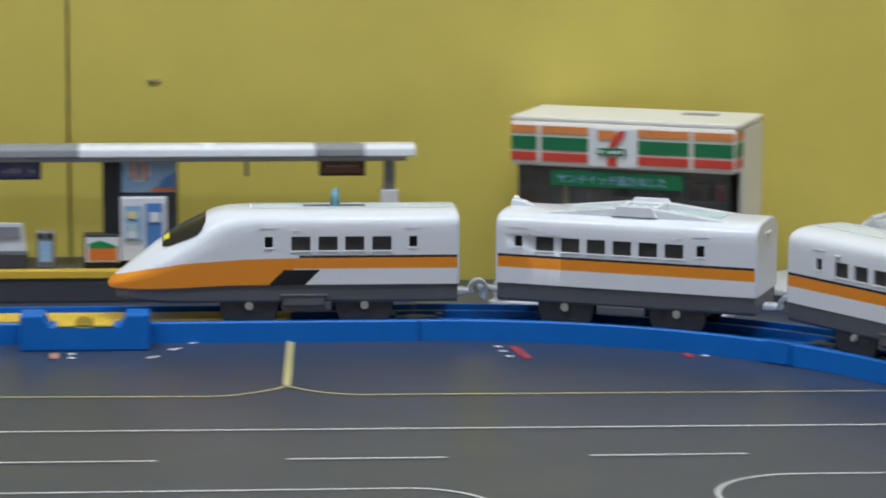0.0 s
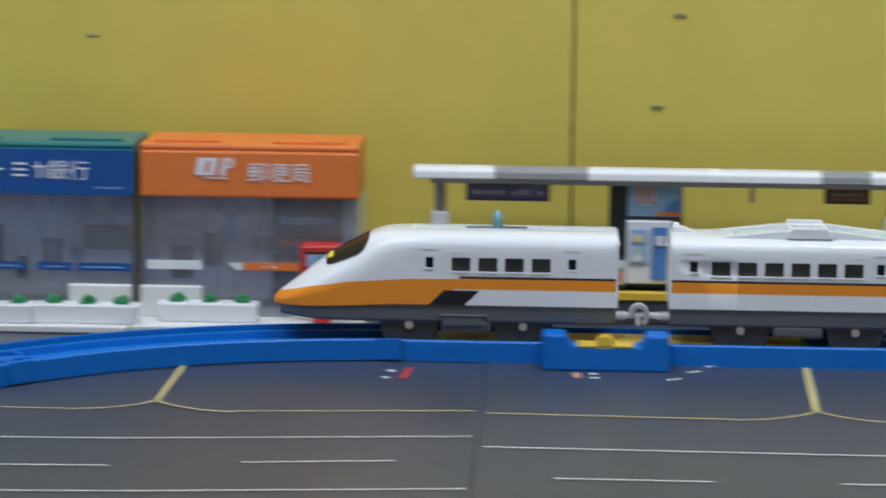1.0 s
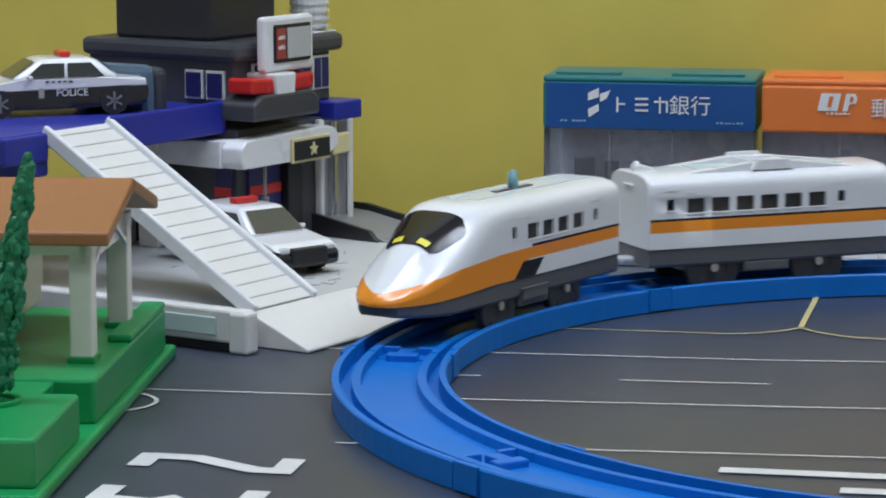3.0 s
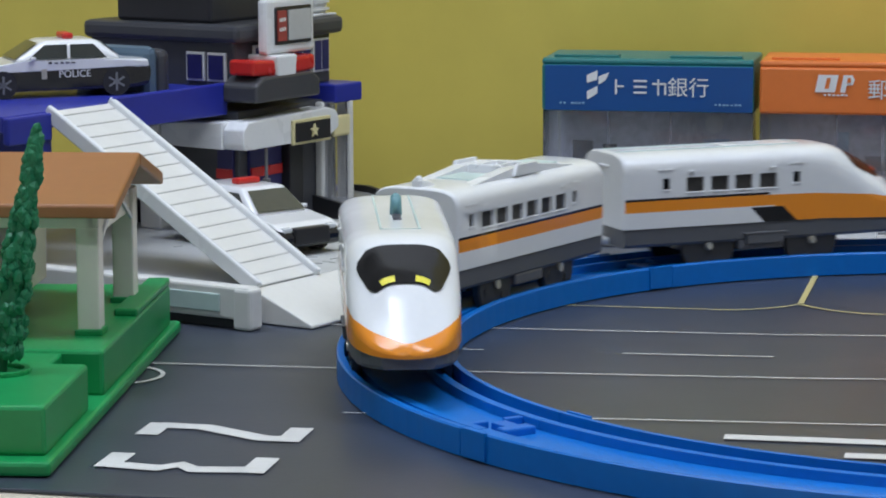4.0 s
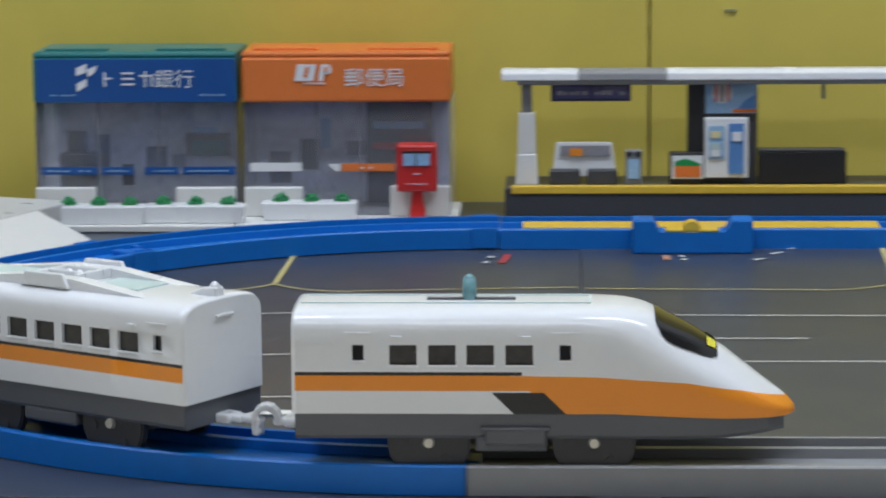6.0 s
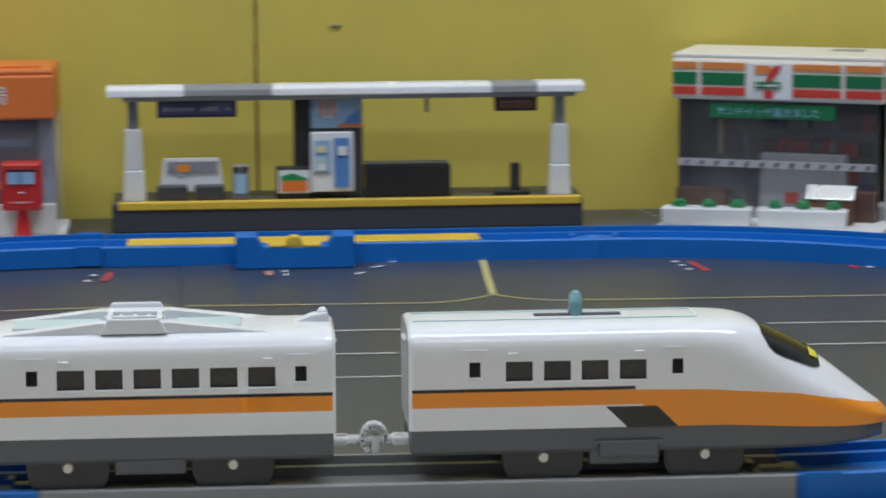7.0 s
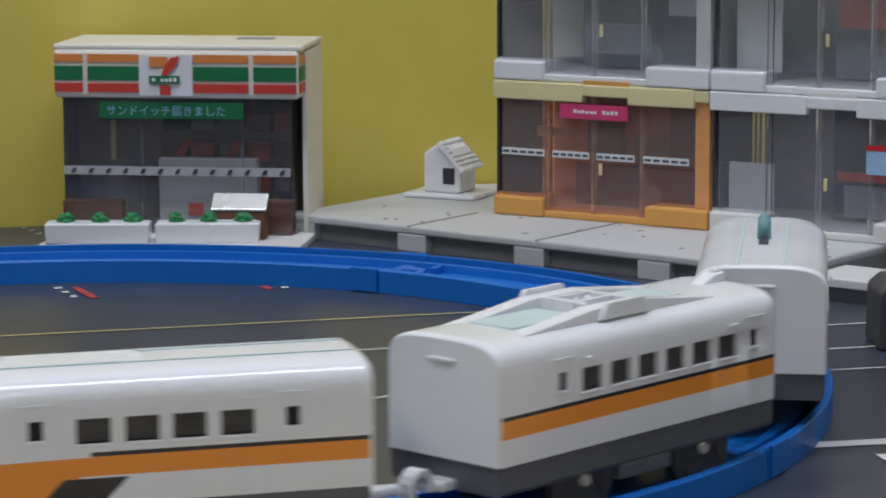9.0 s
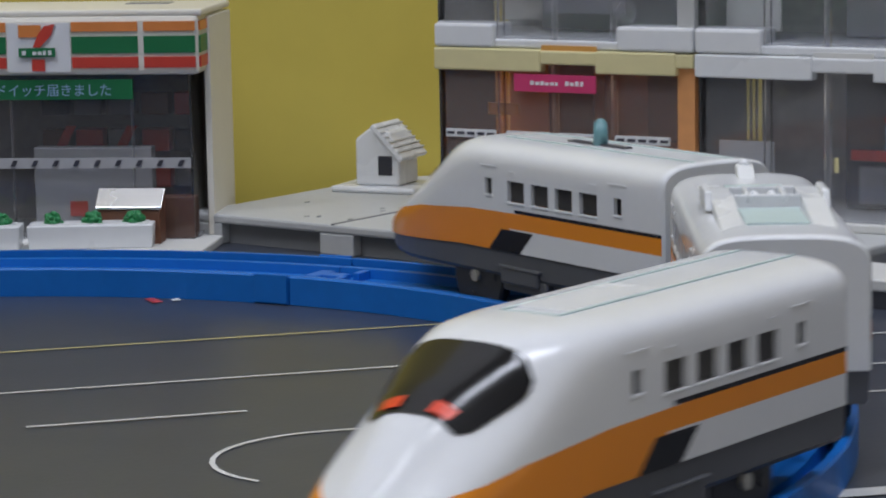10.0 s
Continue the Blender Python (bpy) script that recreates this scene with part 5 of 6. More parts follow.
def flats(origin, base_mat, head_mat, glass, inner, name, label, rng, pieces):
    """Two storeys of clear plastic rooms on a moulded slab; the upper one runs out of view."""
    W, D = 0.0947, 0.050
    f = thing(name, origin, label, "toy building", "toy flats")

    def storey(z, slab, head, gl, back, lower):
        s0 = z + 0.0028
        part("slab", box(0, W, 0, D, z, s0, 0.0006), slab, f)
        part("slab_block", box(0.0, 0.0225, -0.0016, 0.012, z, z + 0.0078, 0.0010), slab, f)
        part("slab_block", box(0.0675, W, -0.0016, 0.012, z, z + 0.0078, 0.0010), slab, f)
        top = z + 0.0545
        part("header", box(0.0, W, -0.0012, 0.004, top - 0.0050, top - 0.0005, 0.0006), head, f)
        for a, b in ((0.0, 0.0400), (0.0600, W - 0.006)):
            part("header_block", box(a, b, -0.0018, 0.003, top - 0.0075, top - 0.0002, 0.0006), head, f)
        part("header_slot", box(0.0400, 0.0600, -0.0006, 0.003, top - 0.0008, top + 0.0012), slab if lower else "grey_m", f)
        part("ceiling_slab", box(0, W, 0.003, D, top - 0.0030, top), head, f)
        part("back_card", box(0.001, W - 0.001, D - 0.002, D - 0.0005, s0, top - 0.003), back[0], f)
        part("side_wall", box(W - 0.0065, W - 0.0005, 0.001, D - 0.002, s0, top - 0.003), back[1], f)
        part("inside_floor", box(0.001, W - 0.007, 0.004, D - 0.002, s0, s0 + 0.0006), back[1], f)
        for a, b, z0, z1, y, mm in pieces[0 if lower else 1]:
            part("inside_panel", box(a, b, y, y + 0.0012, z + z0, z + z1, 0.0003), mm, f)
        part("front_pane", box(0.0030, 0.0230, 0.0005, 0.0014, s0, top - 0.003, 0.0002), gl, f, "clear plastic front")
        part("front_pane", box(0.0245, W - 0.007, 0.0022, 0.0031, s0, top - 0.003, 0.0002), gl, f, "clear plastic front")
        part("side_pane", box(0.0002, 0.0012, 0.001, D - 0.003, s0, top - 0.003, 0.0002), gl, f)
        for x in (0.0238, 0.0440, 0.0655):
            part("mullion", box(x - 0.0010, x + 0.0010, 0.0004, 0.0021, s0, top - 0.003, 0.0003), gl, f)
        # rounded speaker-like moulding by the door
        bm = cyl(0.0036, 0.0036, 0.0012, pose(0.0705, 0.0006, z + 0.0125, 90), 20)
        part("door_boss", bm, gl, f)
        part("door_handle", box(0.0468, 0.0482, -0.0002, 0.0006, z + 0.0185, z + 0.0232, 0.0002), "pale_yellow", f)
    storey(0.0100, base_mat, head_mat, glass, inner, True)
    storey(0.0645, "white", "white", "glass", ("pale_card", "grey_l"), False)
    return f


def east_side():
    rng = random.Random(21)
    deck_east()
    amber = (
        [(0.004, 0.022, .006, .050, .044, "amber"), (0.026, 0.043, .022, .050, .030, "brown"), (0.045, 0.062, .020, .050, .034, "brown_card"), (0.064, 0.086, .022, .050, .028, "brown"),
         (0.026, 0.086, .003, .020, .020, "brown"), (0.008, 0.020, .030, .034, .020, "yellow")],
        [(0.004, 0.020, .006, .040, .040, "offwhite"), (0.024, 0.086, .004, .046, .030, "grey_m"), (0.030, 0.060, .010, .022, .020, "print_g"), (0.066, 0.080, .026, .040, .022, "print_w")])
    white = (
        [(0.003, 0.022, .004, .026, .010, "grey_l"), (0.040, 0.088, .004, .047, .026, "print_d"), (0.044, 0.085, .020, .0235, .020, "red"), (0.046, 0.088, .006, .018, .022, "print_g")],
        [(0.003, 0.022, .006, .044, .016, "offwhite"), (0.040, 0.088, .004, .046, .026, "print_g"), (0.044, 0.080, .024, .046, .020, "red")])
    o1 = pose(0.3235, 0.2525, 0, 0, 0, -46)
    f1 = flats(o1, "amber", "pale_yellow", "glass_tan", ("amber_wall", "amber_wall"), "amber_flats", "toy flats with amber ground floor and clear upper floor", rng, amber)
    for a, b in ((0.0035, 0.0225), (0.0265, 0.0425), (0.0460, 0.0625), (0.0665, 0.0860)):
        part("glass_stripe", box(a, b, -0.0004, 0.0001, .0345, .0372), "print_w", f1, "white dashed stripe on the pane")
        for k in range(5):
            x = a + (b - a) * (k + 0.15) / 5
            part("stripe_dash", box(x, x + (b - a) * 0.14, -0.0007, -0.0004, .0354, .0363), "print_d", f1)
    part("banner", box(0.0300, 0.0600, -0.0012, -0.0006, .0505, .0562), "pink", f1, "pink banner with pale writing")
    bars_text(f1, 0.0360, 0.0580, .0527, .0016, 12, "print_w", -0.0012, rng=rng)
    o2 = o1 @ pose(0.0953, 0, 0)
    f2 = flats(o2, "offwhite", "white", "glass", ("pale_card", "grey_l"), "clear_flats", "toy flats with white frames and clear grey walls", rng, white)
    part("notice", box(0.0640, 0.0720, -0.0004, 0.0001, .0360, .0465), "print_lb", f2, "small notice with a red top")
    part("notice_top", box(0.0640, 0.0720, -0.0007, -0.0004, .0450, .0470), "red", f2)
    # the little hut on a square foot
    h = thing("dog_house", pose(0.3200, 0.3075, .0100, 0, 0, -40), "white toy kennel with a slatted roof on a square foot", "toy kennel")
    part("foot", box(-0.0165, 0.0165, -0.0125, 0.0125, 0, 0.0022, 0.0010), "white", h)
    part("hut", prism([(-0.0085, .0022), (0.0085, .0022), (0.0085, .0140), (0.0040, .0215), (-0.0030, .0225), (-0.0085, .0185)], -0.008, 0.008, "y", 0.0010), "white", h)
    part("doorway", box(0.0004, 0.0058, -0.0084, -0.0078, .0060, .0128, 0.0003), "grey_d2", h, "dark doorway")
    part("roof_board", box(0, 0.0165, -0.0105, 0.0105, -0.0010, 0.0010, 0.0005, m=pose(-0.0010, 0, .0236, 0, 46, 0)), "white", h)
    for i in range(6):
        part("roof_slat", box(0.0018 + i * 0.0023, 0.0024 + i * 0.0023, -0.0107, 0.0107, 0.0009, 0.0014, m=pose(-0.0010, 0, .0236, 0, 46, 0)), "grey_l", h)


# ---------- the police station ----------
def toy_car(m, label, van=False):
    """A small die-cast car: black lower body, white top, red light bar. Nose to +x."""
    c = thing("police_car", m, label, "toy car", "toy police cars")
    L, Wd = 0.0375, 0.0150
    hood = .0118 if not van else .0130
    bm = prism([(-L + .001, .0040), (-L, .0095), (-L + .001, .0125), (-0.012, .0130), (0.014, .0130), (0.030, hood - .0010), (L - .0005, .0095), (L, .0060), (L - .001, .0035), (0.030, .0028), (-0.030, .0028)],
               -Wd, Wd, "y", 0.0017)
    part("lower_body", bm, "gloss_black_car", c, "black lower body")
    bm = prism([(-L + .0012, .0110), (-L + .0016, .0142), (-0.014, .0150), (0.015, .0148), (0.031, .0128), (L - .0012, .0102), (0.030, .0105)], -Wd - 0.0001, Wd + 0.0001, "y", 0.0009)
    part("bonnet", bm, "white_car", c, "white bonnet, wings and boot")
    b = bmesh.new()
    zr = .0225 if not van else .0245
    low = [(-0.026, .0142), (0.019, .0142)]
    high = [(-0.016 if not van else -0.024, zr), (0.006, zr)]
    lo = [b.verts.new((x, s * (Wd - 0.0008), z)) for s in (-1, 1) for x, z in low]
    hi = [b.verts.new((x, s * (Wd - 0.0040), z)) for s in (-1, 1) for x, z in high]
    for f in ((lo[0], lo[1], hi[1], hi[0]), (lo[2], hi[2], hi[3], lo[3]), (lo[0], hi[0], hi[2], lo[2]), (lo[1], lo[3], hi[3], hi[1]), hi and (hi[0], hi[1], hi[3], hi[2]), (lo[0], lo[2], lo[3], lo[1])):
        b.faces.new(f)
    bmesh.ops.recalc_face_normals(b, faces=b.faces)
    bmesh.ops.bevel(b, geom=b.edges[:], offset=0.0025, segments=4, affect="EDGES", profile=0.5)
    part("cabin", b, "white_car", c, "white cabin roof and pillars", smooth=True)

    def quad(nm, pts, mm):
        q = bmesh.new()
        q.faces.new([q.verts.new(p) for p in pts])
        return part(nm, q, mm, c)
    for s in (-1, 1):
        def sid(x, u):
            return (x, s * (Wd - 0.0008 - 0.0032 * u + 0.0004), .0142 + (zr - .0142) * u)
        back = -0.0225 if not van else -0.0245
        quad("side_window", [sid(back + 0.0035, .14), sid(-0.0040, .14), sid(-0.0045, .80), sid(back + 0.0085, .80)], "car_glass")
        quad("side_window", [sid(-0.0028, .14), sid(0.0130, .14), sid(0.0060, .80), sid(-0.0032, .80)], "car_glass")
    for xa, xb, nm in ((0.019, 0.006, "windscreen"), (-0.026, -0.016 if not van else -0.024, "rear_window")):
        sg = 1 if xa > 0 else -1

        def scr(y, u):
            return (xa + (xb - xa) * u + sg * 0.0004, y * (Wd - 0.0030 - 0.0030 * u), .0142 + (zr - .0142) * u + 0.0003)
        quad(nm, [scr(-1, .12), scr(1, .12), scr(1, .86), scr(-1, .86)], "car_glass")
    bm = box(-0.0075, -0.0030, -0.0058, 0.0058, zr, zr + 0.0024, 0.0008)
    part("light_bar", bm, "red", c, "red roof light bar")
    for x in (-0.0225, 0.0235):
        for s in (-1, 1):
            w = part("wheel", cyl(0.0056, 0.0056, 0.0050, pose(x, s * (Wd - 0.0022), .0056, 90), 24), "tyre", c, "black wheel with a spoked silver rim")
            rim = bmesh.new()
            for k in range(6):
                box(-0.0004, 0.0004, -0.0003, 0.0003, 0.0, 0.0036, bm=rim, m=pose(x, s * (Wd + 0.0004), .0056, 0, 60 * k, 0))
            cyl(0.0012, 0.0012, 0.0006, pose(x, s * (Wd + 0.0004), .0056, 90), 14, rim)
            part("rim", rim, "grey_m", w)
    part("grille", box(L - 0.0050, L + 0.0004, -0.0086, 0.0086, .0046, .0113, 0.0008), "black", c, "black front grille")
    for s in (-1, 1):
        part("headlamp", box(L - 0.0052, L - 0.0012, s * 0.0110 - 0.0022, s * 0.0110 + 0.0022, .0096, .0116, 0.0006), "lens", c, "clear headlamp")
        part("door_mirror", box(0.0105, 0.0125, s * (Wd + 0.0012) - 0.0012, s * (Wd + 0.0012) + 0.0012, .0150, .0166, 0.0005), "white_car", c)
        lettering("lettering", "POLICE", 0.0040, "print_w", c, pose(-0.0055 * 1, s * (Wd + 0.00012), .0080) @ pose(0, 0, 0, 90, 0, 0 if s < 0 else 180), depth=0.00006)
        part("door_badge", box(0.0058, 0.0080, s * (Wd + 0.0001) - 0.0001, s * (Wd + 0.0001) + 0.0001, .0075, .0115), "hub", c)
        bars_text(c, -0.006, 0.006, .0135, .0009, 5, "print_d", s * (Wd + 0.0003) + (0.00025 if s > 0 else 0))
    part("grille", box(L - 0.0006, L + 0.0003, -0.0085, 0.0085, .0050, .0085, 0.0002), "black", c)
    return c


O_POL = pose(-0.3800, 0.0575, 0, 0, 0, 68)


def police():
    rng = random.Random(31)
    pl = thing("road_plate", O_POL, "pale grey plastic road plate with sloping ramp edges", "toy deck", "toy decks")
    part("plate", box(-0.031, 0.215, 0.0, 0.23, 0.004, 0.0125, 0.0008), "grey_l", pl)
    part("plate_foot", box(-0.027, 0.210, 0.004, 0.226, 0.0, 0.0041), "grey_d", pl)
    for a, b in ((-0.0225, 0.0445), (0.0465, 0.1150), (0.1170, 0.185)):
        part("edge_ramp", prism([(-0.027, 0.0), (-0.027, 0.0012), (-0.0005, 0.0125), (-0.0005, 0.0)], a, b, "x", 0.0005), "offwhite", pl, "white sloping edge ramp")
    part("gutter", box(0.0447, 0.0463, -0.020, -0.001, 0.0005, 0.0085), "grey_m", pl)
    part("front_rail", box(-0.0375, -0.0305, -0.0100, 0.15, 0.0035, 0.0155, 0.0010), "offwhite", pl)
    part("front_panel", box(-0.0382, -0.0374, 0.0030, 0.050, 0.0060, 0.0125, 0.0003), "teal_l", pl, "pale blue recessed panel")
    part("rail_post", box(-0.0382, -0.0305, -0.0110, -0.0030, 0.0, 0.0150, 0.0012), "offwhite", pl)
    part("front_rail_foot", box(-0.036, -0.031, -0.009, 0.15, 0.0, 0.0036), "black", pl)
    # fine cracks moulded into the plate
    bm = bmesh.new()
    for i in range(60):
        x, y = rng.uniform(0.03, 0.20), rng.uniform(0.003, 0.10)
        box(-rng.uniform(.001, .004), rng.uniform(.001, .004), -0.0003, 0.0003, .0124, .0128, bm=bm, m=pose(x, y, 0, 0, 0, rng.uniform(0, 180)))
    tagged(part("plate_mark", bm, "plate_wear", pl), kind="stuff")

    st = thing("police_station", O_POL, "dark grey toy police station with white canopy and blue deck", "toy building", "toy town buildings")
    # the car slope
    n = Vector((0, 0.0975, 0.0590))
    ang = math.degrees(math.atan2(n.z, n.y))
    sl = pose(-0.001, 0.0, .0125, ang, 0, 0)
    LEN = n.length
    part("slope", box(-0.0175, 0.0175, 0, LEN, -0.0016, 0.0006, 0.0004, m=sl), "offwhite", st, "white car slope with cross ribs")
    for s in (-1, 1):
        part("slope_kerb", box(s * 0.0184 - 0.0012, s * 0.0184 + 0.0012, -0.001, LEN + 0.001, -0.0030, 0.0030, 0.0008, m=sl), "white", st)
    for i in range(15):
        y = 0.006 + i * LEN / 15.3
        part("slope_rib", box(-0.0170, 0.0170, y - 0.0003, y + 0.0003, 0.0004, 0.0009, m=sl), "rib", st)
    # deck on blue beams
    part("deck", box(-0.045, 0.166, 0.0975, 0.175, .0655, .0720, 0.0006), "deck_blue", st, "deep blue upper deck")
    part("deck_kerb", box(0.0165, 0.090, 0.0950, 0.0982, .0610, .0742, 0.0008), "deck_blue", st)
    part("deck_kerb", box(-0.045, -0.0200, 0.0950, 0.0982, .0610, .0715, 0.0008), "deck_blue", st)
    part("deck_end", box(0.150, 0.1700, 0.083, 0.105, .0610, .0690, 0.0008), "deck_blue", st)
    part("deck_leg", box(-0.032, -0.020, 0.099, 0.112, .0125, .0655, 0.0010), "grey_l", st, "pale grey deck leg")
    part("deck_leg", box(-0.0335, -0.0185, 0.0965, 0.1135, .0550, .0690, 0.0012), "deck_blue", st)
    for v in (0.122, 0.140):
        part("deck_leg", box(0.078, 0.086, v, v + 0.011, .0125, .0655, 0.0010), "offwhite", st, "white deck leg")
    part("deck_rail", box(0.064, 0.072, 0.110, 0.150, .0690, .0890, 0.0030), "grey_d", st)
    part("deck_rail", box(0.058, 0.064, 0.110, 0.150, .0690, .0905, 0.0030), "grey_teal", st)
    # ground floor and canopy
    part("ground_floor", box(0.0900, 0.1600, 0.0900, 0.170, .0125, .0625, 0.0008), "grey_d", st)
    part("entrance_glass", box(0.0960, 0.1180, 0.0885, 0.0902, .0125, .0480, 0.0003), "navy", st, "dark blue entrance with red stripes")
    part("entrance_glass", box(0.0885, 0.0902, 0.0920, 0.1000, .0125, .0480, 0.0003), "navy", st)
    for z in (.0345,):
        part("entrance_stripe", box(0.0962, 0.1178, 0.0880, 0.0886, z, z + 0.0040), "red", st)
        part("entrance_stripe", box(0.0878, 0.0886, 0.0920, 0.1000, z, z + 0.0040), "red", st)
    part("entrance_pillar", box(0.1190, 0.1290, 0.0850, 0.0899, .0125, .0480, 0.0006), "black", st)
    bm = cyl(0.0007, 0.0007, 0.036, pose(0.1010, 0.0840, .0305), 10)
    cyl(0.0017, 0.0017, 0.010, pose(0.1010, 0.0840, .0290), 12, bm)
    part("door_pole", bm, "grey_m", st)
    part("canopy", prism([(0.0820, .0475), (0.0805, .0500), (0.0805, .0560), (0.0840, .0590), (0.1400, .0605), (0.1460, .0590), (0.1480, .0560), (0.1480, .0515), (0.1420, .0485), (0.1320, .0475)], 0.0800, 0.0905, "y", 0.0007), "white", st, "white entrance canopy")
    part("canopy", prism([(0.0905, .0475), (0.0905, .0590), (0.1240, .0575), (0.1270, .0550), (0.1270, .0480)], 0.0795, 0.0903, "x", 0.0007), "white", st)
    part("badge_plate", box(0.1130, 0.1400, 0.0786, 0.0800, .0468, .0572, 0.0004), "pale_yellow", st)
    part("badge_plate", box(0.1142, 0.1388, 0.0778, 0.0787, .0480, .0560, 0.0003), "black", st, "black plate with a pale star")
    star = [(0.1265 + (0.0030 if k % 2 == 0 else 0.0013) * math.sin(k * math.pi / 5), .0520 + (0.0030 if k % 2 == 0 else 0.0013) * math.cos(k * math.pi / 5)) for k in range(10)]
    part("badge_star", prism(star, 0.0770, 0.0779, "y"), "pale_yellow", st)
    part("side_pillar", box(0.1460, 0.1600, 0.0830, 0.0900, .0125, .0620, 0.0020), "glass", st, "clear plastic side lift")
    part("side_frame", box(0.1600, 0.1635, 0.0830, 0.0900, .0125, .0620, 0.0010), "offwhite", st)
    part("side_frame", box(0.1440, 0.1465, 0.0860, 0.0900, .0125, .0620, 0.0010), "offwhite", st)
    part("side_sign", box(0.1460, 0.1590, 0.0815, 0.0830, .0470, .0560, 0.0010), "pale_yellow", st)
    # upper floor, its windows, the beacon, the board and the tower
    part("upper_floor", box(0.0930, 0.1610, 0.0935, 0.170, .0690, .0930, 0.0010), "grey_d", st)
    part("parapet", box(0.0900, 0.1670, 0.0900, 0.172, .0900, .0975, 0.0022), "grey_d", st)
    for a, b in ((0.1050, 0.1180), (0.1330, 0.1450), (0.1470, 0.1590)):
        part("window", box(a, b, 0.0925, 0.0937, .0740, .0885, 0.0003), "offwhite", st, "pale framed blue window")
        part("window_pane", box(a + 0.0012, (a + b) / 2 - 0.0006, 0.0919, 0.0926, .0750, .0875), "navy", st)
        part("window_pane", box((a + b) / 2 + 0.0006, b - 0.0012, 0.0919, 0.0926, .0750, .0875), "navy", st)
    for a, b in ((0.0975, 0.1070), (0.1085, 0.1180)):
        part("window", box(0.0918, 0.0932, a, b, .0740, .0860, 0.0003), "offwhite", st, "pale framed blue window")
        part("window_pane", box(0.0912, 0.0919, a + 0.001, b - 0.001, .0750, .0850), "navy", st)
    part("beacon_base", prism([(0.0870, .0665), (0.0870, .0735), (0.0930, .0770), (0.1270, .0770), (0.1320, .0735), (0.1320, .0665)], 0.0780, 0.0960, "y", 0.0012), "grey_d", st)
    for a, b, s in ((0.0880, 0.1045, -1), (0.1150, 0.1310, 1)):
        part("beacon_lens", prism([(a, .0775 if s < 0 else .0765), (a, .0840 if s < 0 else .0830), (b, .0830 if s < 0 else .0840), (b, .0765 if s < 0 else .0775)], 0.0800, 0.0930, "y", 0.0012), "red", st, "red beacon lens")
    part("beacon_mount", prism([(0.1030, .0755), (0.1020, .0850), (0.1165, .0850), (0.1155, .0755), (0.1125, .0735), (0.1060, .0735)], 0.0785, 0.0945, "y", 0.0010), "white", st)
    bd = pose(0.1175, 0.0830, 0, 0, 0, 0)
    part("board", box(-0.0165, 0.0175, 0, 0.005, .0850, .1080, 0.0016, m=bd), "white", st, "white sign board with a dark screen")
    part("board_screen", box(-0.0110, 0.0140, -0.0007, 0.0001, .0890, .1045, 0.0008, m=bd), "black", st)
    part("board_panel", box(-0.0100, -0.0040, -0.0013, -0.0006, .0905, .1030, m=bd), "pink_brown", st)
    part("board_panel", box(-0.0025, 0.0130, -0.0013, -0.0006, .0905, .1030, m=bd), "grey_l", st)
    bars_text(st, 0.1080, 0.1130, .0985, .0020, 3, "print_w", 0.0816)
    bars_text(st, 0.1080, 0.1130, .0945, .0020, 3, "print_w", 0.0816)
    part("horn", cyl(0.0070, 0.0085, 0.015, pose(0.1580, 0.1020, .1060), 20), "white", st, "ribbed white loudspeaker")
    for i in range(4):
        part("horn_rib", cyl(0.0086, 0.0086, 0.0010, pose(0.1580, 0.1020, .1005 + i * 0.0032), 20), "offwhite", st)
    part("horn_foot", box(0.1500, 0.1670, 0.094, 0.110, .0975, .0985, 0.0004), "white", st)
    part("tower", box(0.0960, 0.1420, 0.1080, 0.1580, .0975, .1210, 0.0015), "grey_d2", st, "tall dark tower block")
    part("tower_top", box(0.0880, 0.1520, 0.1010, 0.1680, .1210, .1290, 0.0020), "grey_d2", st)
    part("tower_top", box(0.0960, 0.1420, 0.1080, 0.1580, .1290, .1500, 0.0015), "grey_d2", st)
    # side driveway
    dw = O_POL.inverted() @ pose(-0.4110, 0.2450, 0, 0, 0, -27)
    part("driveway", prism([(-0.002, .0125), (-0.002, .0200), (0.012, .0192), (0.046, .0138), (0.050, .0125)], -0.0170, 0.0170, "y", 0.0005, m=dw), "grey_m", st, "grey driveway ramp with dark kerbs")
    for v in (-0.0195, 0.0170):
        part("driveway_kerb", prism([(-0.004, .0125), (-0.004, .0222), (0.010, .0222), (0.042, .0172), (0.047, .0125)], v, v + 0.0025, "y", 0.0006, m=dw), "black", st)
    part("driveway_blue", box(-0.0320, -0.0040, -0.0190, 0.0260, .0125, .0200, 0.0006, m=dw), "deck_blue", st, "blue plate at the head of the ramp")
    toy_car(O_POL @ pose(0.0330, 0.1400, .0720, 0, 0, -68 + 212), "black and white toy police car on the blue deck")
    toy_car(pose(-0.4145, 0.1410, .0125, 0, 0, -38), "black and white toy police van car on the plate", van=True)


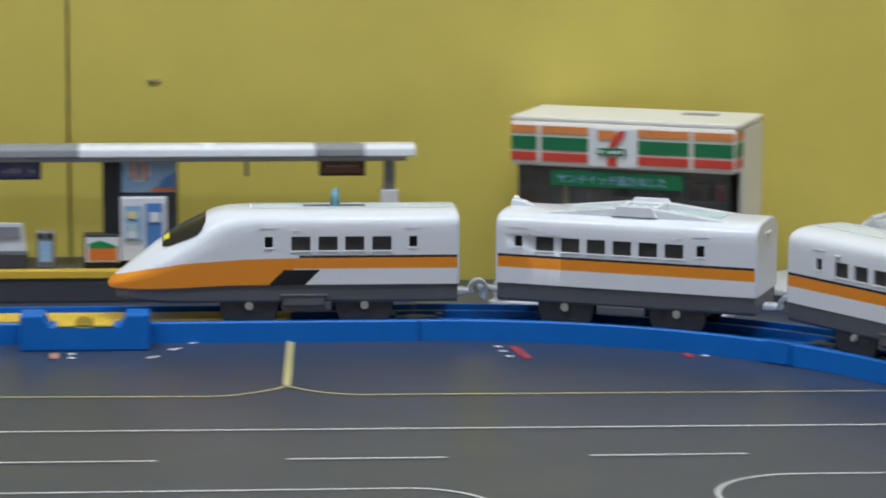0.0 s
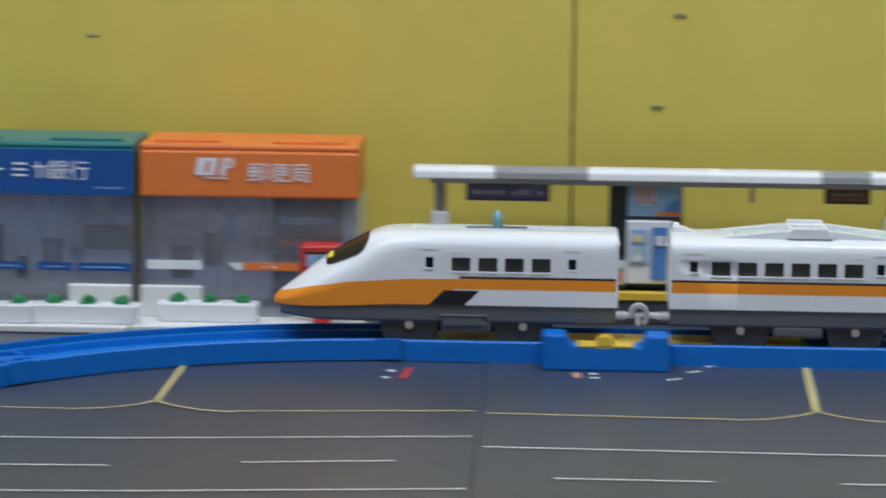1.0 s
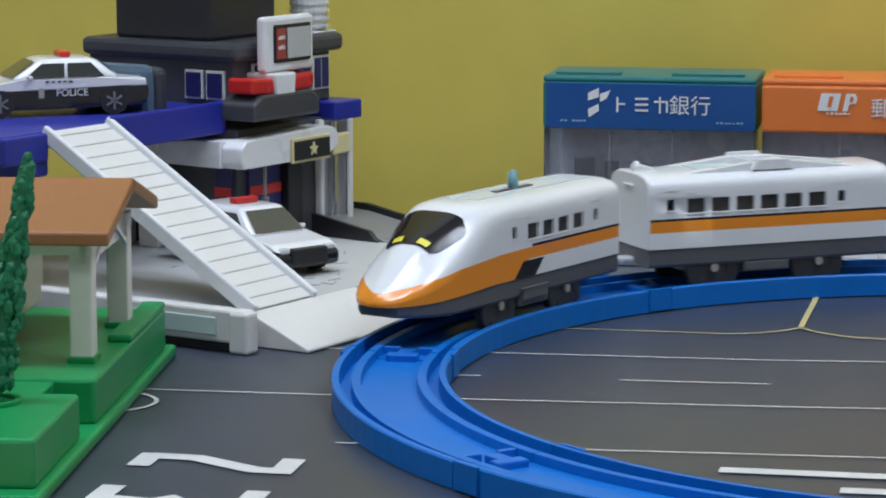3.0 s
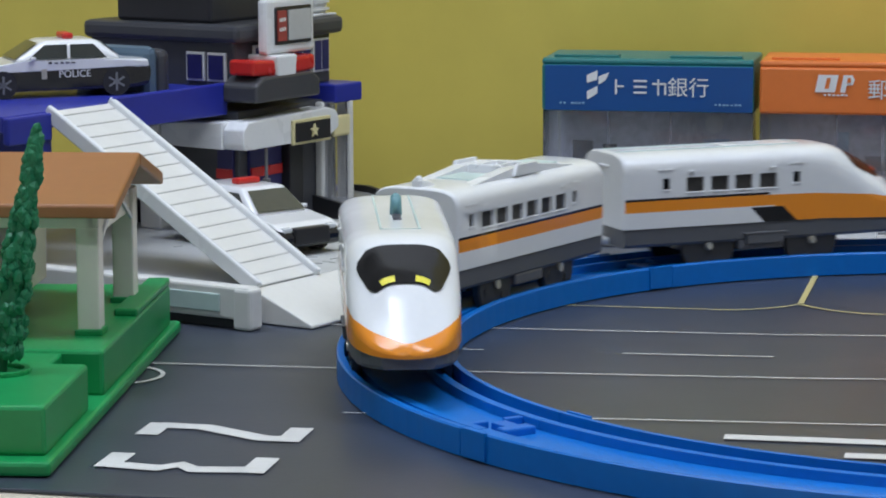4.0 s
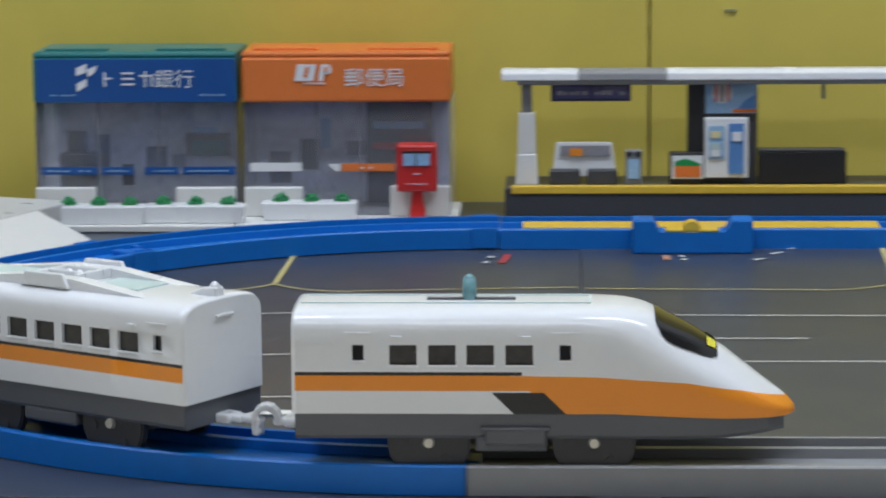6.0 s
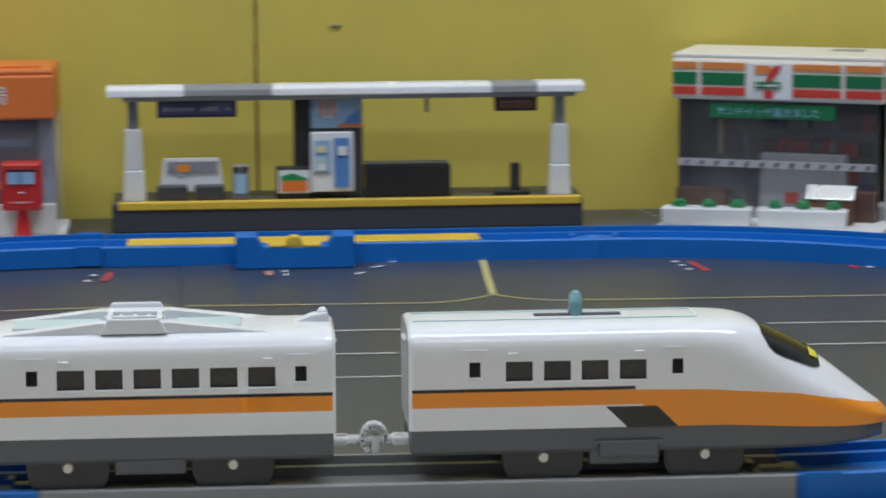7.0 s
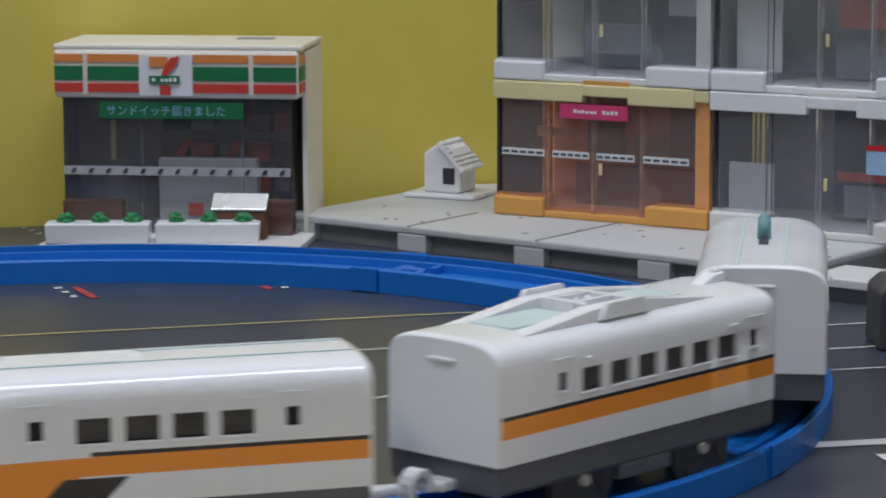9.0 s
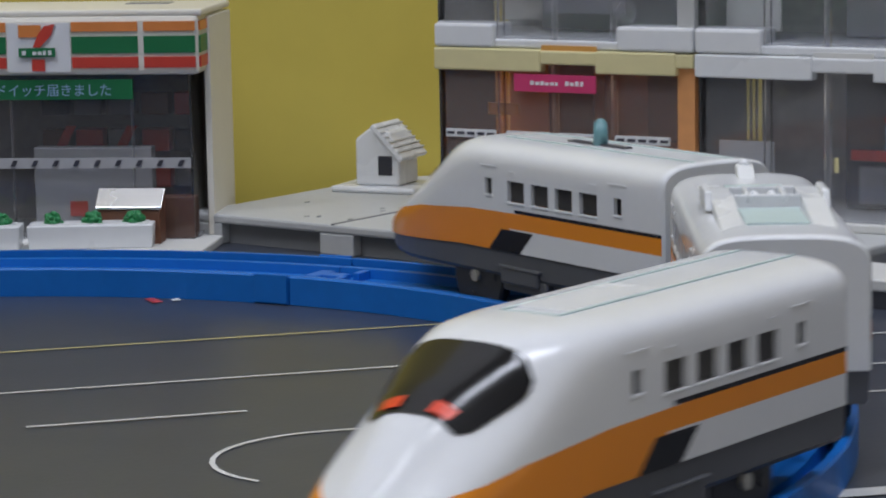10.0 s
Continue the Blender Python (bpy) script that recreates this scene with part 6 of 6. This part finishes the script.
# ---------- the house on the green base ----------
def house():
    rng = random.Random(41)
    Hm = pose(-0.3985, -0.0990, 0, 0, 0, 6.9)
    g = thing("garden_base", Hm, "stepped green plastic garden base on the mat", "toy base")
    part("flange", prism([(-0.22, -0.1155), (0.0035, -0.1155), (0.0035, 0.1135), (-0.22, 0.1135)], 0, .0042, "z", 0.0012), "green", g)
    part("terrace", prism([(-0.22, -0.0215), (0.0010, -0.0215), (0.0010, 0.1060), (-0.22, 0.1060)], .0040, .0185, "z", 0.0012), "green", g)
    part("terrace_edge", box(-0.007, 0.0010, 0.040, 0.1060, .0183, .0210, 0.0008), "green", g)
    part("lower_terrace", prism([(-0.22, -0.1070), (0.0005, -0.1070), (0.0005, -0.0430), (-0.22, -0.0430)], .0040, .0185, "z", 0.0012), "green", g)
    part("terrace_notch", box(-0.10, -0.0120, -0.0440, -0.0205, .0040, .0175, 0.0008), "green", g)
    ring = bmesh.new()
    for k in range(20):
        a = k * math.pi / 10
        box(-0.0018, 0.0018, -0.0010, 0.0010, 0, .0016, 0.0003, bm=ring, m=pose(-0.0235 + 0.0085 * math.cos(a), -0.0580 + 0.0085 * math.sin(a), .0184, 0, 0, math.degrees(a) + 90))
    part("tree_pit", ring, "green", g, "raised ring round the tree")
    h = thing("toy_house", Hm @ pose(-0.001, 0.0240, 0), "cream toy house porch with a brown gabled roof", "toy building", "toy town buildings")
    part("back_wall", box(-0.110, -0.045, 0.015, 0.095, .0185, .0530, 0.0006), "pale_wall", h)
    for u, v in ((-0.0075, -0.0150), (-0.0075, 0.0470), (-0.0640, -0.0150)):
        part("post", box(u - 0.0037, u + 0.0037, v - 0.0040, v + 0.0040, .0185, .0535, 0.0006), "cream", h, "cream porch post")
        part("post_foot", box(u - 0.0045, u + 0.0045, v - 0.0055, v + 0.0050, .0184, .0205, 0.0004), "green", h)
    part("beam", box(-0.11, -0.0036, -0.0190, -0.0110, .0530, .0580, 0.0005), "cream", h)
    part("beam", box(-0.11, -0.0036, 0.0430, 0.0510, .0530, .0580, 0.0005), "cream", h)
    part("gable", prism([(-0.0190, .0500), (0.0510, .0500), (0.0510, .0575), (0.0160, .0685), (-0.0190, .0595)], -0.0080, -0.0050, "x", 0.0004), "cream", h)
    part("gable_brace", prism([(-0.0150, .0470), (-0.0120, .0470), (0.0160, .0600), (0.0440, .0470), (0.0470, .0470), (0.0160, .0625)], -0.0050, -0.0040, "x", 0.0002), "white", h)
    # two roof slopes with thick edges
    for v0, z0, v1, z1 in ((-0.0300, .0575, 0.0160, .0690), (0.0160, .0690, 0.0600, .0570)):
        part("roof", prism([(v0, z0), (v1, z1), (v1, z1 + 0.0045), (v0, z0 + 0.0045)], -0.1400, 0.0040, "x", 0.0008), "roof_brown", h, "brown roof slope")
    for i in range(3):
        part("inner_shelf", box(-0.090, -0.050, 0.000 + i * 0.004, 0.004 + i * 0.004, .0185, .0300 + i * 0.004, 0.0006), "green", h)
    t = thing("cypress_tree", Hm @ pose(-0.0235, -0.0580, .0185, -3, 10, 0), "tall narrow dark green toy cypress tree", "toy tree")
    part("trunk", cyl(0.0022, 0.0018, 0.012, pose(0, 0, .006), 12), "pine", t)
    bm = bmesh.new()
    for k in range(330):
        z = rng.uniform(0.005, 0.0740)
        rr = 0.0060 * (1 - ((z - 0.005) / 0.0700)) ** 0.75 + 0.0005 if z < 0.0745 else 0.0005
        a = rng.uniform(0, 6.283)
        b = bmesh.new()
        bmesh.ops.create_icosphere(b, subdivisions=1, radius=rng.uniform(0.0011, 0.0019))
        bmesh.ops.scale(b, vec=(1, 1, 1.7), verts=b.verts)
        join(bm, b, pose(rr * math.cos(a) * rng.uniform(.55, 1), rr * math.sin(a) * rng.uniform(.55, 1), z, rng.uniform(-25, 25), rng.uniform(-25, 25), 0))
    cyl(0.0050, 0.0006, 0.066, pose(0, 0, 0.038), 12, bm)
    tagged(part("crown", bm, "pine", t, "layered dark green foliage", smooth=False), kind="stuff")


M["print_lb_wall"] = mat("pale_blue_card", (0.62, 0.64, 0.74, 1), 0.5, vary=0.35, scale=90)
M["pale_card"] = mat("pale_grey_card", (0.50, 0.50, 0.50, 1), 0.5, vary=0.25, scale=80)
M["store_card"] = mat("store_card", (0.20, 0.19, 0.19, 1), 0.5, vary=0.35, scale=110)
M["print_band"] = mat("pale_band_print", (0.42, 0.42, 0.43, 1), 0.4, vary=0.05)
M["board_glass"] = mat("blue_board_print", (0.10, 0.10, 0.22, 1), 0.3, vary=0.1)
M["brown_card"] = mat("brown_card", (0.42, 0.20, 0.10, 1), 0.5, vary=0.3, scale=90)
M["amber_wall"] = mat("amber_wall", (0.70, 0.32, 0.12, 1), 0.45, vary=0.1)
M["gloss_black_car"] = mat("black_car_paint", (0.010, 0.010, 0.012, 1), 0.2, vary=0.02, coat=0.6)
M["white_car"] = mat("white_car_paint", (0.78, 0.79, 0.80, 1), 0.2, vary=0.015, coat=0.5)
M["car_glass"] = mat("dark_car_glass", (0.045, 0.05, 0.045, 1), 0.1, vary=0.1, coat=0.5)
M["lens"] = mat("headlamp_lens", (0.65, 0.68, 0.70, 1), 0.12, vary=0.05, coat=0.8)
M["pink_brown"] = mat("red_brown_print", (0.35, 0.06, 0.05, 1), 0.4, vary=0.1)
M["grey_teal"] = mat("blue_grey_plastic", (0.09, 0.14, 0.19, 1), 0.4, vary=0.06)
M["grey_d2"] = mat("charcoal_plastic", (0.032, 0.033, 0.042, 1), 0.42, vary=0.06)
M["pale_wall"] = mat("beige_plastic", (0.42, 0.40, 0.30, 1), 0.5, vary=0.06)

room()
mats()
rails()
FRONT = nose_car("white toy train nose car with orange band and yellow headlights", "lamp_y", True, "leading_car")
MIDDLE = mid_car()
TAIL = nose_car("white toy train nose car with orange band and red tail lights", "lamp_r", False, "trailing_car")
hook(FRONT[0], 0.0, -1, True)
hook(MIDDLE[0], MID_L, 1, False)
hook(MIDDLE[0], 0.0, -1, True)
hook(TAIL[0], 0.0, -1, False)
for car, wheels in (FRONT, MIDDLE, TAIL):
    for ob in car.children:
        if ob not in wheels:
            ob.data.transform(Matrix.Translation((0, 0, TALL_UP)) @ Matrix.Diagonal((1, 1, TALL, 1)))
bank()
post_office()
platform()
store()
east_side()
police()
house()


def motions():
    """The train runs round the loop; its wheels roll."""
    times = [i / 10 for i in range(101)]
    front_len, mid_len = NOSE_L, MID_L

    def rows(offset, axles, back, length):
        out = []
        for t in times:
            s = nose_at(t) - offset
            if not back:
                x, y, h = car_pose(s, axles, False)
                out.append((t, pose(x, y, 0, 0, 0, math.degrees(h))))
            else:
                ax = (length - axles[1], length - axles[0])
                x, y, h = car_pose(s, ax, True)
                x, y = x + length * math.cos(h), y + length * math.sin(h)
                out.append((t, pose(x, y, 0, 0, 0, math.degrees(h) + 180)))
        return out
    o1 = front_len
    o2 = o1 + GAP + mid_len
    o3 = o2 + GAP + front_len
    plan = ((FRONT, rows(o1, AXLES_NOSE, False, front_len), 1), (MIDDLE, rows(o2, AXLES_MID, False, mid_len), 1), (TAIL, rows(o3, AXLES_NOSE, True, front_len), -1))
    for (car, wheels), rr, way in plan:
        walk(car, rr)
        for wh in wheels:
            loc = wh.location.copy()
            walk(wh, [(i / 15, pose(*loc, 0, way * math.degrees((nose_at(i / 15) - nose_at(0)) / WHEEL_R), 0)) for i in range(151)])


motions()
